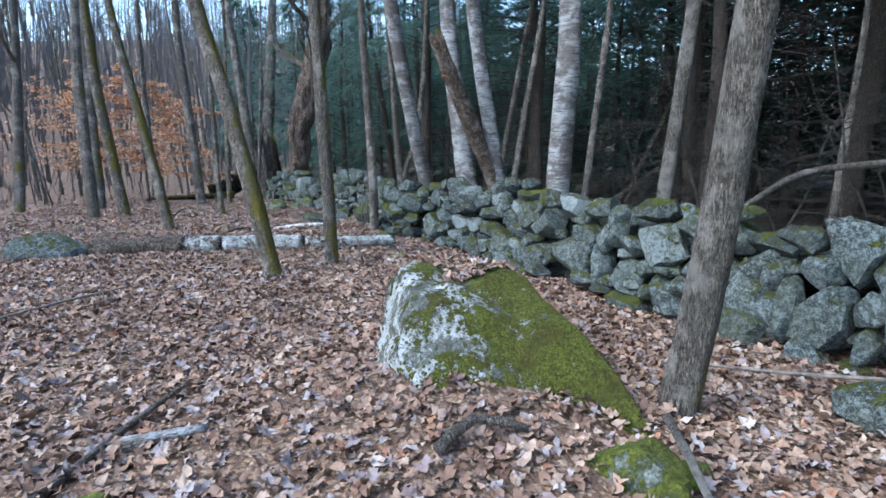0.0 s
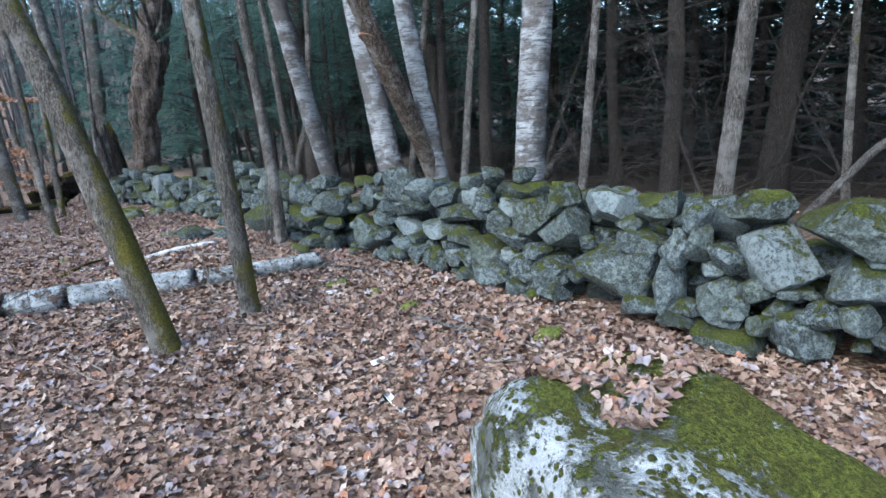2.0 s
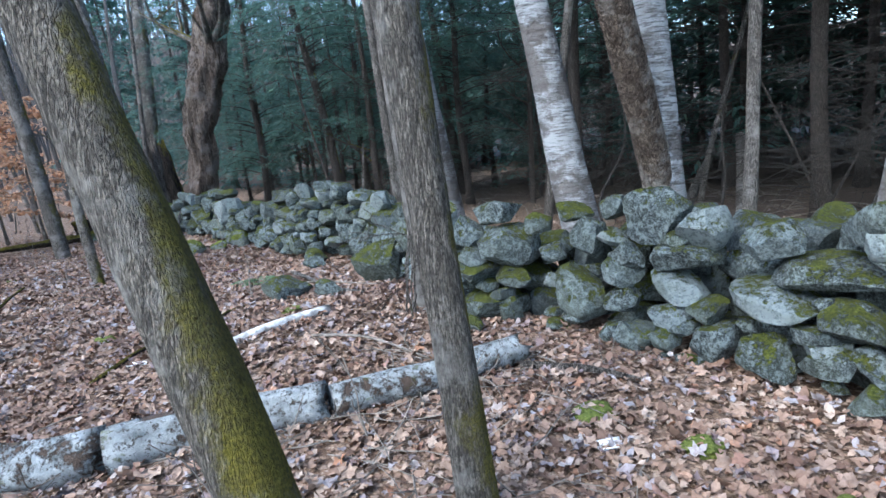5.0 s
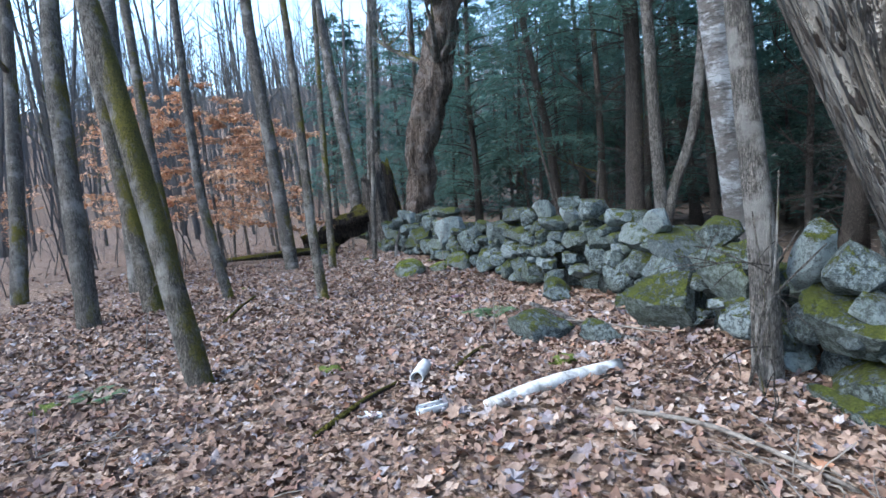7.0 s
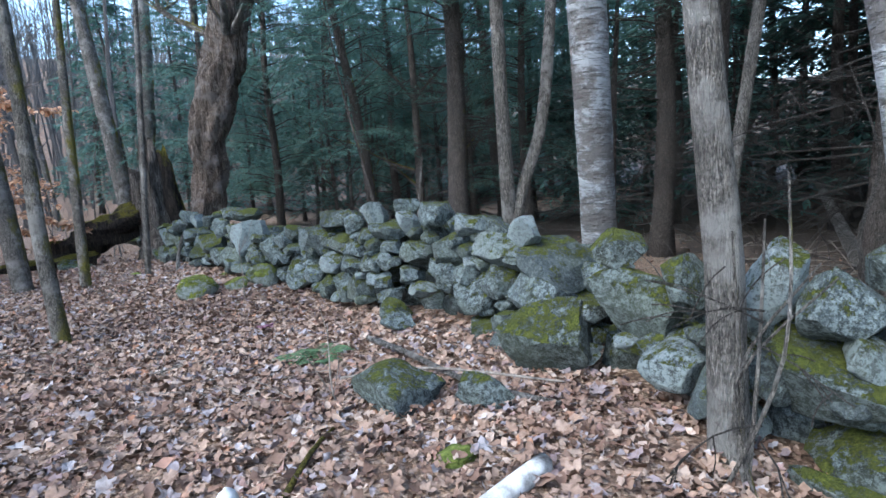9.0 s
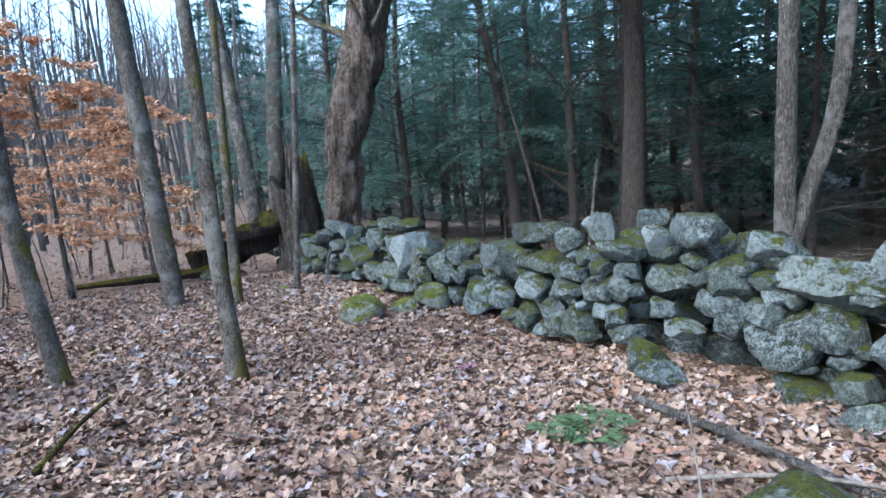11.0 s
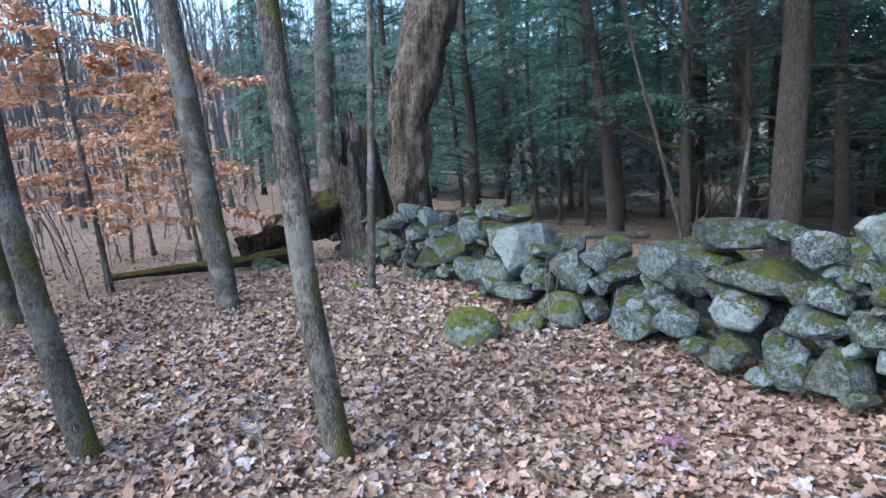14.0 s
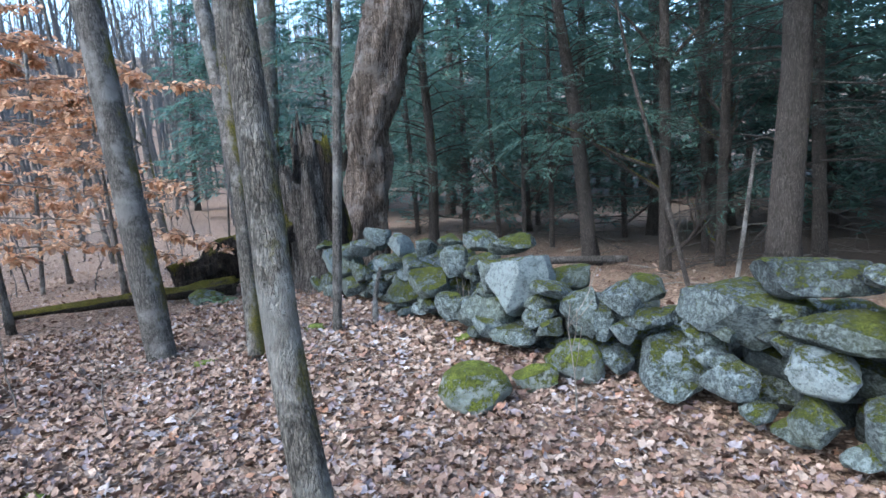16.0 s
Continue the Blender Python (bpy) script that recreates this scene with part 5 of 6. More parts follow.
def plant_conifers():
    # Hemlocks with y below 1 are unseen, added to block sky on the right.
    spots = [(HIGH, 6.42, 16.1, 1.0, 20, (0, 0), "hemlock with a straight brown trunk behind the wall"), (MID, 11.1, 22.0, 1.15, 80, (0, 1), "dark hemlock deep in the shaded wood"),
             (MID, 6.5, 19.3, 0.8, 150, (-2, 7), "hemlock with low feathery green boughs"), (HIGH, 11.3, 20.7, 0.9, 200, (0, 8), "hemlock with a slender dark trunk"),
             (HIGH, 11.4, 6.8, 1.4, 10, (4, -5), "thick dark hemlock with dead lower twigs"), (LOW, 5.6, 23.2, 1.0, 40, (0, 0), "young hemlock with boughs near the ground"),
             (LOW, 8.2, 21.4, 0.95, 250, (0, 0), "young hemlock with drooping green sprays"), (LOW, 4.7, 26.3, 1.05, 120, (0, 0), "young hemlock behind the old tree"),
             (LOW, 9.0, 17.2, 0.9, 300, (0, 0), "young hemlock with boughs near the ground"), (HIGH, 8.6, 13.6, 0.95, 75, (0, 0), "hemlock with a straight dark trunk"),
             (BARE, 8.4, 0.9, 1.0, 60, (0, 0), "hemlock with dead lower branches, added for shade"), (HIGH, 6.6, -1.8, 1.0, 130, (0, 0), "hemlock with dead lower branches, added for shade"), (BARE, 9.6, 3.6, 1.0, 10, (0, 2), "hemlock with bare dead lower branches"),
             (BARE, 9.8, 9.2, 1.0, 210, (0, 0), "hemlock with dead lower branches, added for shade"), (BARE, 8.0, 12.3, 0.95, 280, (1, 0), "hemlock with bare dead lower branches"), (BARE, 5.7, 0.9, 0.95, 15, (0, 0), "unseen hemlock added to shade the wall"), (HIGH, 5.2, -1.9, 1.05, 95, (0, 0), "unseen hemlock added to shade the wall"), (MID, 7.4, -4.2, 1.0, 35, (0, 0), "unseen hemlock added to shade the wall"),
             # The two slim hemlocks are added so their high boughs shade the wall.
             (BARE, 12.6, 4.2, 1.1, 190, (0, 0), "hemlock with bare dead lower branches"), (BARE, 7.4, 6.5, 1.0, 45, (0, 0), "slim hemlock with bare dead lower branches, added for shade"), (BARE, 7.3, 10.2, 1.0, 320, (0, 0), "slim hemlock with bare dead lower branches, added for shade"),
             (BARE, 4.8, -5.2, 1.0, 10, (0, 0), "unseen hemlock added to shade the wall"), (MID, 6.2, -8.0, 1.0, 70, (0, 0), "unseen hemlock added to shade the wall"), (BARE, 9.2, -6.4, 1.0, 160, (0, 0), "hemlock with dead lower branches, added for shade")]
    for x, y, s, a in ((7.2, 24.5, 0.5, 20), (9.6, 25.2, 0.6, 110), (6.3, 28.0, 0.55, 200), (8.4, 28.8, 0.6, 290), (11.0, 26.6, 0.55, 60), (12.6, 23.6, 0.5, 150), (13.4, 19.6, 0.5, 240), (11.6, 17.2, 0.42, 330), (13.2, 15.0, 0.45, 30), (9.4, 22.8, 0.42, 75), (14.5, 17.2, 0.95, 15), (15.8, 20.6, 1.0, 100), (13.7, 22.0, 0.9, 190), (16.0, 13.8, 1.0, 260), (17.5, 24.0, 1.1, 310)):
        spots.append((FAR_LOW, x, y, s, a, (0, 0), "young bushy hemlock low in the shaded wood" if s < 0.8 else "dark hemlock in the shaded wood"))
    taken = [(6.9, 4.2), (6.2, 11.2), (9.8, 11.1)]
    for kind, x, y, size, turn, lean, label in spots:
        tree = conifer(kind, x, y, label, size, turn, lean)
        if label.startswith("thick"):
            snag_limbs(tree)
        taken.append((x, y))
    rng = rng_of(21)
    made = 0
    tries = 0
    for y in range(-7, 19, 2):
        for x in (15.5, 18.5):
            px, py = x + rng.uniform(-1, 1), y + rng.uniform(-0.8, 0.8)
            taken.append((px, py))
            conifer(FAR_LOW if x > 16 else BARE, px, py, "dark hemlock in the shaded wood", rng.uniform(0.9, 1.15), rng.uniform(0, 360))
    for y in range(-6, 36, 4):
        for x in (22.5, 26.5):
            px, py = x + rng.uniform(-1.2, 1.2), y + rng.uniform(-1, 1)
            taken.append((px, py))
            conifer(FAR_MID if y % 2 else FAR_LOW, px, py, "dark hemlock in the shaded wood", rng.uniform(1.15, 1.4), rng.uniform(0, 360))
    while made < 40 and tries < 12000:
        tries += 1
        y = rng.uniform(-8, 50)
        x = rng.uniform(10, 36) if y < 20 else rng.uniform(5.2 - 0.03 * (y - 19) ** 1.4, 34)
        if min(math.hypot(x - a, y - b) for a, b in taken) < 2.1:
            continue
        taken.append((x, y))
        near = x < 14 and y < 24
        kind = rng.choice((BARE, HIGH) if near and y < 13 else (MID, HIGH) if near else (FAR_MID, FAR_LOW, FAR_LOW))
        conifer(kind, x, y, "dark hemlock in the shaded wood" if kind is not BARE else "hemlock with bare dead lower branches", rng.uniform(0.85, 1.2), rng.uniform(0, 360), (rng.uniform(-3, 3), rng.uniform(-3, 3)))
        made += 1


plant_conifers()


# ---- the open hardwood, far and near ----
def far_woods():
    """Distant bare trunks with their twigs."""
    rng = rng_of(33)
    vs, fs = [], []
    n = 0
    while n < 520:
        r, a = 26 + 95 * rng.random() ** 1.3, rng.uniform(-1.75, 0.55)
        x, y = math.sin(a) * r, 6 + math.cos(a) * r
        if x > 3.5 and r < 50 and a > 0.12:
            continue
        n += 1
        z, h, d = ground_z(x, y), rng.uniform(10, 19), rng.uniform(0.1, 0.34)
        lean = Vector((rng.uniform(-0.1, 0.1), rng.uniform(-0.1, 0.1), 1))
        line = [Vector((x, y, z)) + lean * h * t + Vector((0.15 * math.sin(t * 5 + n), 0.1 * math.cos(t * 4 + n), 0)) for t in (0, 0.25, 0.5, 0.75, 1.0)]
        tube(vs, fs, line, lambda t: max(0.02, d * 0.5 * (1 - 0.8 * t)), 5, cap=False)
        for i in range(7 if r < 55 else 4):
            t = rng.uniform(0.25, 0.98)
            p = line[0].lerp(line[4], t)
            b = rng.uniform(0, 6.28)
            boughs(vs, fs, p, Vector((math.cos(b), math.sin(b), 0.7)), rng.uniform(1.2, 3.0), 0.035, rng, 1 if r < 48 else 0, 0.15, 3)
    for i in range(2300):
        r, a = 50 + 110 * rng.random(), rng.uniform(-1.5, 0.5)
        x, y = math.sin(a) * r, 6 + math.cos(a) * r
        z, h = ground_z(x, y), rng.uniform(10, 18)
        p, q = Vector((x, y, z)), Vector((x + rng.uniform(-2, 2), y, z + h))
        tube(vs, fs, [p, q], lambda t: 0.11 - 0.09 * t, 3, cap=False)
        for j in range(7):
            b = p.lerp(q, rng.uniform(0.3, 0.95))
            tube(vs, fs, [b, b + Vector((rng.uniform(-2, 2), rng.uniform(-1, 1), rng.uniform(0.8, 2.4)))], lambda t: 0.045 - 0.035 * t, 3, cap=False)
    ob = new("far_trees", mesh_from("far_trees", vs, fs, BARK_FAR, False))
    tagged(ob, "distant bare grey-brown hardwood trees", "trees", kind="stuff")


far_woods()


def undergrowth():
    """Thin upright stems between the trees of the open wood."""
    rng = rng_of(35)
    vs, fs = [], []
    for i in range(520):
        y = 18 + 42 * rng.random() ** 1.2
        x = rng.uniform(-0.75 * y, 1.5 + 0.02 * y)
        if y < 22 and x > -1.5:
            continue
        h = rng.uniform(0.5, 3.6)
        boughs(vs, fs, Vector(on_ground(x, y)), Vector((rng.uniform(-0.3, 0.3), rng.uniform(-0.3, 0.3), 1)), h, 0.006 + 0.005 * h, rng, 1 if i % 3 == 0 else 0, 0.2, 3)
    tagged(new("undergrowth", mesh_from("undergrowth", vs, fs, BARK_FAR, False)), "thin bare stems of brush in the open wood", "brush", kind="stuff")


undergrowth()


def forest_debris():
    """Dead twigs strewn over the floor, thickest beyond the wall."""
    rng = rng_of(36)
    vs, fs = [], []
    for i in range(620):
        if i < 430:
            x, y = rng.uniform(4.6, 15), rng.uniform(-2, 27)
        else:
            x, y = rng.uniform(-4, 2.4), rng.uniform(3.5, 21)
        if i >= 560:
            x, y = rng.uniform(0.6, 2.8), rng.gauss(7.85, 0.22)
        a = rng.uniform(0, 6.28)
        r = rng.choice((0.004, 0.006, 0.012 if i < 430 else 0.005))
        boughs(vs, fs, Vector(on_ground(x, y, 0.03)), Vector((math.cos(a), math.sin(a), 0.05)), rng.uniform(0.3, 1.6 if i < 430 else 0.7), r, rng, 1 if i % 2 else 0, -0.02, 4)
    tagged(new("twigs", mesh_from("twigs", vs, fs, TWIG, False)), "dead twigs strewn over the forest floor", "twigs", kind="stuff")


forest_debris()


def open_wood():
    rng = rng_of(44)
    placed = [(0.7, 6.4), (-0.5, 10.8), (-1.54, 14.2), (-2.05, 13.5), (-2.38, 17), (-2, 18.4), (0, 19.2), (-1.7, 22.1), (-1.3, 26)]
    made = 0
    while made < 30:
        x, y = rng.uniform(-16, 1.2), rng.uniform(9, 34)
        if x > -2.6 and y < 24 or min(math.hypot(x - a, y - b) for a, b in placed) < 1.3:
            continue
        placed.append((x, y))
        d = rng.choice((0.08, 0.1, 0.14, 0.2, 0.26))
        lx, ly = rng.uniform(-0.25, 0.1), rng.uniform(-0.1, 0.2)
        leafless_tree("tree", [on_ground(x, y), (x + lx, y + ly, 1.6), (x + lx * 2.1, y + ly * 2, 3.4)], d, d * 0.85, rng.uniform(8, 13), BARK_GREY if made % 3 else BARK_MOSS,
                      "slim bare tree in the open wood" if d < 0.15 else "bare grey tree in the open wood", 200 + made, 9, limbs=9, low=0.3, depth=1, group="trees of the open wood")
        made += 1
    for x, y in ((-3.5, -3), (-1.5, -5.5), (1.4, -4.5), (-5.5, 1.0), (-4.8, 4.5), (2.5, -7), (-7, -6), (-6.5, 8)):
        leafless_tree("tree", [on_ground(x, y), (x + 0.1, y, 1.6), (x + 0.2, y, 3.4)], 0.22, 0.18, 11, BARK_GREY, "bare grey tree beside the walk", 300 + int(x * 7 + y), 10, limbs=9, low=0.35, depth=1, group="trees of the open wood")


open_wood()


def beech(x, y, height, seed, label, leaves=800, reach=1.7, low=0.9, sprays=()):
    """A young beech that keeps its copper leaves."""
    rng = rng_of(seed)
    base = Vector(on_ground(x, y))
    tree = tagged(empty("beech_sapling", base), label, "tree", "young beeches")
    vs, fs = [], []
    line = [Vector((-0.12 * t * height * 0.4, 0.03 * math.sin(t * 5), t * height)) for t in [i / 12 for i in range(13)]]
    tube(vs, fs, line, lambda t: 0.045 * (1 - 0.85 * t), 10, 0.08, 0.3, seed)
    part("trunk", mesh_from("trunk", vs, fs, BARK_GREY), tree)
    vs, fs, tips = [], [], []
    for i in range(34 + len(sprays)):
        t = rng.uniform(low / height, 0.95)
        a = rng.uniform(0, 6.28)
        ln = reach * rng.uniform(0.6, 1.1) * (1.2 - t)
        if i >= 34:
            t, a, ln = sprays[i - 34]
        f = min(11.99, t * 12)
        p = line[int(f)].lerp(line[int(f) + 1], f - int(f))
        out = Vector((math.cos(a), math.sin(a), 0))
        rise = rng.uniform(-0.15, 0.75) if not sprays else rng.uniform(-0.08, 0.3)
        pts = [p + out * ln * s + Vector((0, 0, rise * ln * s - 0.22 * ln * s * s)) for s in (0, 0.25, 0.5, 0.75, 1.0)]
        tube(vs, fs, pts, lambda s: 0.009 * (1 - 0.8 * s), 4, cap=False)
        for j in range(7 if i < 34 else 22):
            s = rng.uniform(0.25, 1)
            q = pts[0].lerp(pts[4], s)
            q.z = p.z + rise * ln * s - 0.22 * ln * s * s
            sg = rng.choice((-1, 1))
            e = q + (out * 0.7 + Vector((-out.y, out.x, 0)) * sg).normalized() * min(ln, 1.3) * 0.3 * rng.uniform(0.5, 1.1)
            tube(vs, fs, [q, (q + e) / 2 + Vector((0, 0, 0.01)), e], lambda s: 0.004, 3, cap=False)
            tips.append((q, e))
    part("crown", mesh_from("crown", vs, fs, TWIG), tree)
    lv = []
    for i in range(leaves):
        q, e = tips[rng.randrange(len(tips))]
        c = q.lerp(e, rng.uniform(0.1, 1.1)) + Vector((rng.gauss(0, 0.03), rng.gauss(0, 0.03), rng.gauss(-0.01, 0.02)))
        d = Vector((rng.gauss(0, 1), rng.gauss(0, 1), rng.gauss(-0.4, 0.5))).normalized()
        w = d.cross(Vector((rng.gauss(0, 0.4), rng.gauss(0, 0.4), 1))).normalized()
        up = w.cross(d) * 0.008
        ln = rng.uniform(0.08, 0.125)
        lv += [c, c + d * ln * 0.3 + w * ln * 0.24 + up, c + d * ln * 0.7 + w * ln * 0.2 + up, c + d * ln, c + d * ln * 0.7 - w * ln * 0.2 + up, c + d * ln * 0.3 - w * ln * 0.24 + up]
    part("foliage", big_mesh("foliage", np.array([tuple(p) for p in lv]), np.full(leaves, 6), np.arange(6 * leaves), BEECH), tree, "dry copper-orange leaves")


beech(-1.45, 20.5, 4.7, 1, "young beech holding dry orange leaves", 5200, 2.0, 0.9, ((0.6, 0.05, 2.5), (0.3, -0.1, 2.5), (0.22, 0.2, 2.0), (0.45, -0.3, 2.1), (0.75, 0.1, 1.7), (0.5, 2.9, 1.6), (0.7, 3.3, 1.3), (0.36, 3.6, 1.6)))
beech(-1.3, 25.5, 5.0, 2, "young beech with copper winter leaves", 6800, 2.1)
beech(-2.9, 21.0, 4.2, 3, "slim beech sapling with orange leaves", 1700, 1.7)
beech(-3.6, 24.0, 5.2, 4, "beech sapling with dry leaves in the open wood", 1600, 2.0)
beech(-0.3, 22.8, 4.0, 5, "small beech with sparse orange leaves", 1500, 1.8)
beech(-5.0, 27.0, 5.0, 6, "distant beech sapling with orange leaves", 1300, 2.0)
beech(-6.5, 21.5, 4.5, 7, "leafy orange beech in the open wood", 1300, 1.9)


# ---- brush, sticks and small plants ----
def stick(pts, r, label, material=TWIG, seed=0.0, name="stick"):
    pts = [Vector((x, y, ground_z(x, y) + dz)) for x, y, dz in pts]
    ob = lying_log(name, pts, r, r * 0.55, material, label, seed, 8, 0.15, 0.02, "stick")
    return ob


stick([(-0.75, 2.2, 0.02), (-0.45, 2.7, 0.04), (-0.18, 3.15, 0.05)], 0.02, "pale dead stick lying on leaves", DEAD_GREY, 1)
stick([(1.76, 1.56, 0.14), (1.62, 1.3, 0.13), (1.48, 1.02, 0.06)], 0.022, "grey branch lying against a mossy rock", DEAD_GREY, 16)
stick([(-0.45, 2.55, 0.03), (-0.1, 2.5, 0.05)], 0.035, "short white birch stick", BIRCH, 2)
stick([(-1.9, 5.0, 0.03), (-1.3, 5.5, 0.06), (-0.75, 6.2, 0.05)], 0.014, "thin crooked grey branch on leaves", TWIG, 3)
stick([(0.75, 1.75, 0.05), (0.95, 1.82, 0.08), (1.15, 1.72, 0.05)], 0.03, "knobbly dead branch by the boulder", DEAD_GREY, 4)
stick([(2.35, 5.7, 0.03), (2.35, 5.2, 0.05), (2.5, 4.75, 0.03), (2.5, 4.35, 0.02)], 0.016, "long thin grey branch on leaves", DEAD_GREY, 5)
stick([(2.5, 12.1, 0.05), (2.45, 11.4, 0.08), (2.38, 10.6, 0.06), (2.5, 10.0, 0.04)], 0.024, "long dead branch beside the wall", DEAD_GREY, 6)
stick([(1.9, 11.3, 0.03), (2.3, 10.9, 0.1), (2.75, 10.2, 0.06)], 0.012, "thin bare branch on the ground", TWIG, 7)
stick([(1.6, 9.0, 0.03), (1.9, 8.7, 0.05), (2.1, 8.2, 0.03)], 0.014, "thin twig lying on the leaves", TWIG, 8)
stick([(0.2, 9.5, 0.02), (0.5, 9.75, 0.05), (0.75, 10.0, 0.02)], 0.02, "rotting stick on the leaf litter", ROT, 9)
stick([(-0.6, 12.9, 0.03), (-0.45, 13.2, 0.12), (-0.3, 13.35, 0.2)], 0.02, "dark rotten branch in the leaves", ROT, 10)
stick([(1.05, 9.95, 0.02), (1.3, 10.25, 0.05), (1.5, 10.5, 0.02)], 0.016, "rotting stick half under leaves", ROT, 11)
stick([(2.5, 7.75, 0.03), (2.75, 7.4, 0.04), (2.85, 7.1, 0.03)], 0.03, "pale broken branch by the log end", SPLIT, 12)
stick([(2.05, 17.7, 0.0), (2.1, 17.8, 0.25), (2.2, 17.85, 0.55)], 0.035, "short dead stub standing by the wall", DEAD_GREY, 13)
stick([(3.3, 1.5, 0.15), (2.9, 1.9, 0.12), (2.55, 2.3, 0.1)], 0.014, "thin branch leaning on the wall foot", TWIG, 15)


def leaning_dead_trunk(pts, r0, r1, label, seed):
    ob = lying_log("fallen_tree", pts, r0, r1, DEAD_GREY, label, seed, 12, 0.15, 0.1, "fallen tree")
    return ob


leaning_dead_trunk([(4.2, 3.55, 0.93), (4.6, 3.48, 1.12), (5.07, 3.34, 1.38), (5.8, 3.1, 1.47), (6.6, 2.8, 1.56), (8.35, 1.0, 1.8)], 0.025, 0.06, "pale dead trunk leaning over behind the wall", 4.4)
leaning_dead_trunk([(6.0, 8.3, 0.25), (8.2, 9.5, 0.7), (10.5, 10.8, 1.2)], 0.05, 0.09, "fallen grey trunk in the wood", 5.5)
leaning_dead_trunk([(4.7, 19.3, 0.3), (5.6, 19.0, 0.27), (6.6, 18.7, 0.2)], 0.06, 0.05, "fallen log behind the wall", 6.6)
leaning_dead_trunk([(9.0, 11.0, 0.0), (12.0, 12.5, 0.4), (15.0, 14.0, 0.8)], 0.1, 0.08, "fallen tree in the shaded wood", 7.7)
leaning_dead_trunk([(5.4, 16.05, 0.1), (5.47, 16.0, 0.8), (5.58, 15.95, 1.75)], 0.026, 0.018, "broken thin snag behind the wall", 8.8)


def brush_heap():
    """The tangle of dead stems at the foot of the tree in the wall."""
    rng = rng_of(61)
    base = Vector(on_ground(2.52, 9.02))
    th = tagged(empty("dead_brush", base), "tangle of dead grey vines by the tree", "brush")
    for i in range(5):
        h = rng.uniform(0.6, 1.2)
        pts = [Vector((rng.gauss(0, 0.04), rng.gauss(0, 0.05), -0.02)), Vector((rng.gauss(0.0, 0.08), rng.gauss(0, 0.1), h * 0.5)), Vector((rng.gauss(0.05, 0.12), rng.gauss(0, 0.16), h))]
        vs, fs = [], []
        tube(vs, fs, smooth_line(pts, 0.12), lambda t: 0.010 * (1 - 0.6 * t), 6, 0.1, cap=False)
        part("stem", mesh_from("stem", vs, fs, BARK_GREY), th)
    for i in range(5):
        a = rng.uniform(1.6, 4.6)
        vs, fs = [], []
        boughs(vs, fs, Vector((0, 0, rng.uniform(0.2, 0.8))), Vector((math.cos(a), math.sin(a), rng.uniform(-0.3, 0.5))), rng.uniform(0.3, 0.6), 0.005, rng, 1, -0.2, 4)
        part("twig", mesh_from("twig", vs, fs, DEAD_SHADE), th)


brush_heap()


def upright_twig(x, y, h, seed):
    rng = rng_of(seed)
    vs, fs = [], []
    boughs(vs, fs, Vector((0, 0, -0.02)), Vector((rng.uniform(-0.1, 0.1), rng.uniform(-0.1, 0.1), 1)), h, 0.008, rng, 1, 0.3, 5)
    ob = new("seedling", mesh_from("seedling", vs, fs, TWIG))
    ob.location = on_ground(x, y)
    tagged(ob, "thin leafless seedling standing in leaves", "seedling", "bare seedlings")


for i, (x, y, h) in enumerate(((2.3, 14.95, 0.75), (1.35, 7.6, 0.5), (0.6, 7.4, 0.45), (-0.2, 7.2, 0.55), (2.0, 7.6, 0.4), (1.7, 10.9, 0.5), (-0.9, 5.6, 0.7), (-1.2, 12.2, 0.8), (-0.9, 17.2, 0.8), (-0.3, 16.4, 0.5), (2.7, 17.0, 0.7), (-1.6, 19.5, 0.9))):
    upright_twig(x, y, h, 500 + i)


def leaf_outline(kind):
    """Half outlines mirrored: a lobed maple, an oval beech, a wavy oak."""
    half = (((0.0, 0.0), (0.14, 0.1), (0.4, 0.1), (0.28, 0.32), (0.52, 0.56), (0.25, 0.56), (0.2, 0.74), (0.0, 1.0)),
            ((0.0, 0.0), (0.2, 0.22), (0.27, 0.5), (0.16, 0.8), (0.0, 1.0)),
            ((0.0, 0.0), (0.18, 0.26), (0.12, 0.4), (0.27, 0.62), (0.14, 0.78), (0.0, 1.0)))[kind]
    right = list(half)
    left = [(-a, b) for a, b in half[-2:0:-1]]
    return np.array(right + left) - np.array((0, 0.5))


def leaf_shape(kind, curl, fold):
    o = leaf_outline(kind)
    z = curl * (o[:, 1] ** 2) + fold * np.abs(o[:, 0]) + 0.13 * np.sin(o[:, 0] * 9 + o[:, 1] * 7)
    v = np.column_stack([o, z])
    return np.vstack([v, [0, 0.02, -0.02]])


def fern(x, y, seed, fronds=7, size=0.34):
    rng = rng_of(seed)
    th = tagged(empty("fern", on_ground(x, y)), "small green fern growing in the leaves", "fern", "ferns")
    for i in range(fronds):
        a = 2 * math.pi * i / fronds + rng.uniform(-0.3, 0.3)
        out, side = Vector((math.cos(a), math.sin(a), 0)), Vector((-math.sin(a), math.cos(a), 0))
        ln = size * rng.uniform(0.7, 1.1)
        vs, fs = [], []
        for j in range(12):
            s = (j + 1) / 13
            p = out * ln * s + Vector((0, 0, ln * (1.25 * s - 1.0 * s * s)))
            w = ln * 0.3 * math.sin(math.pi * (0.15 + 0.85 * s)) ** 0.8 + 0.01
            for sg in (-1, 1):
                e = (side * sg + out * 0.35).normalized()
                k = len(vs)
                vs += [p, p + e * w * 0.5 + out * 0.012, p + e * w, p + e * w * 0.5 - out * 0.012]
                fs.append((k, k + 1, k + 2, k + 3))
        part("frond", mesh_from("frond", vs, fs, FERN, False), th)


fern(1.97, 11.86, 1, 7, 0.27)
fern(1.86, 12.0, 2, 6, 0.18)
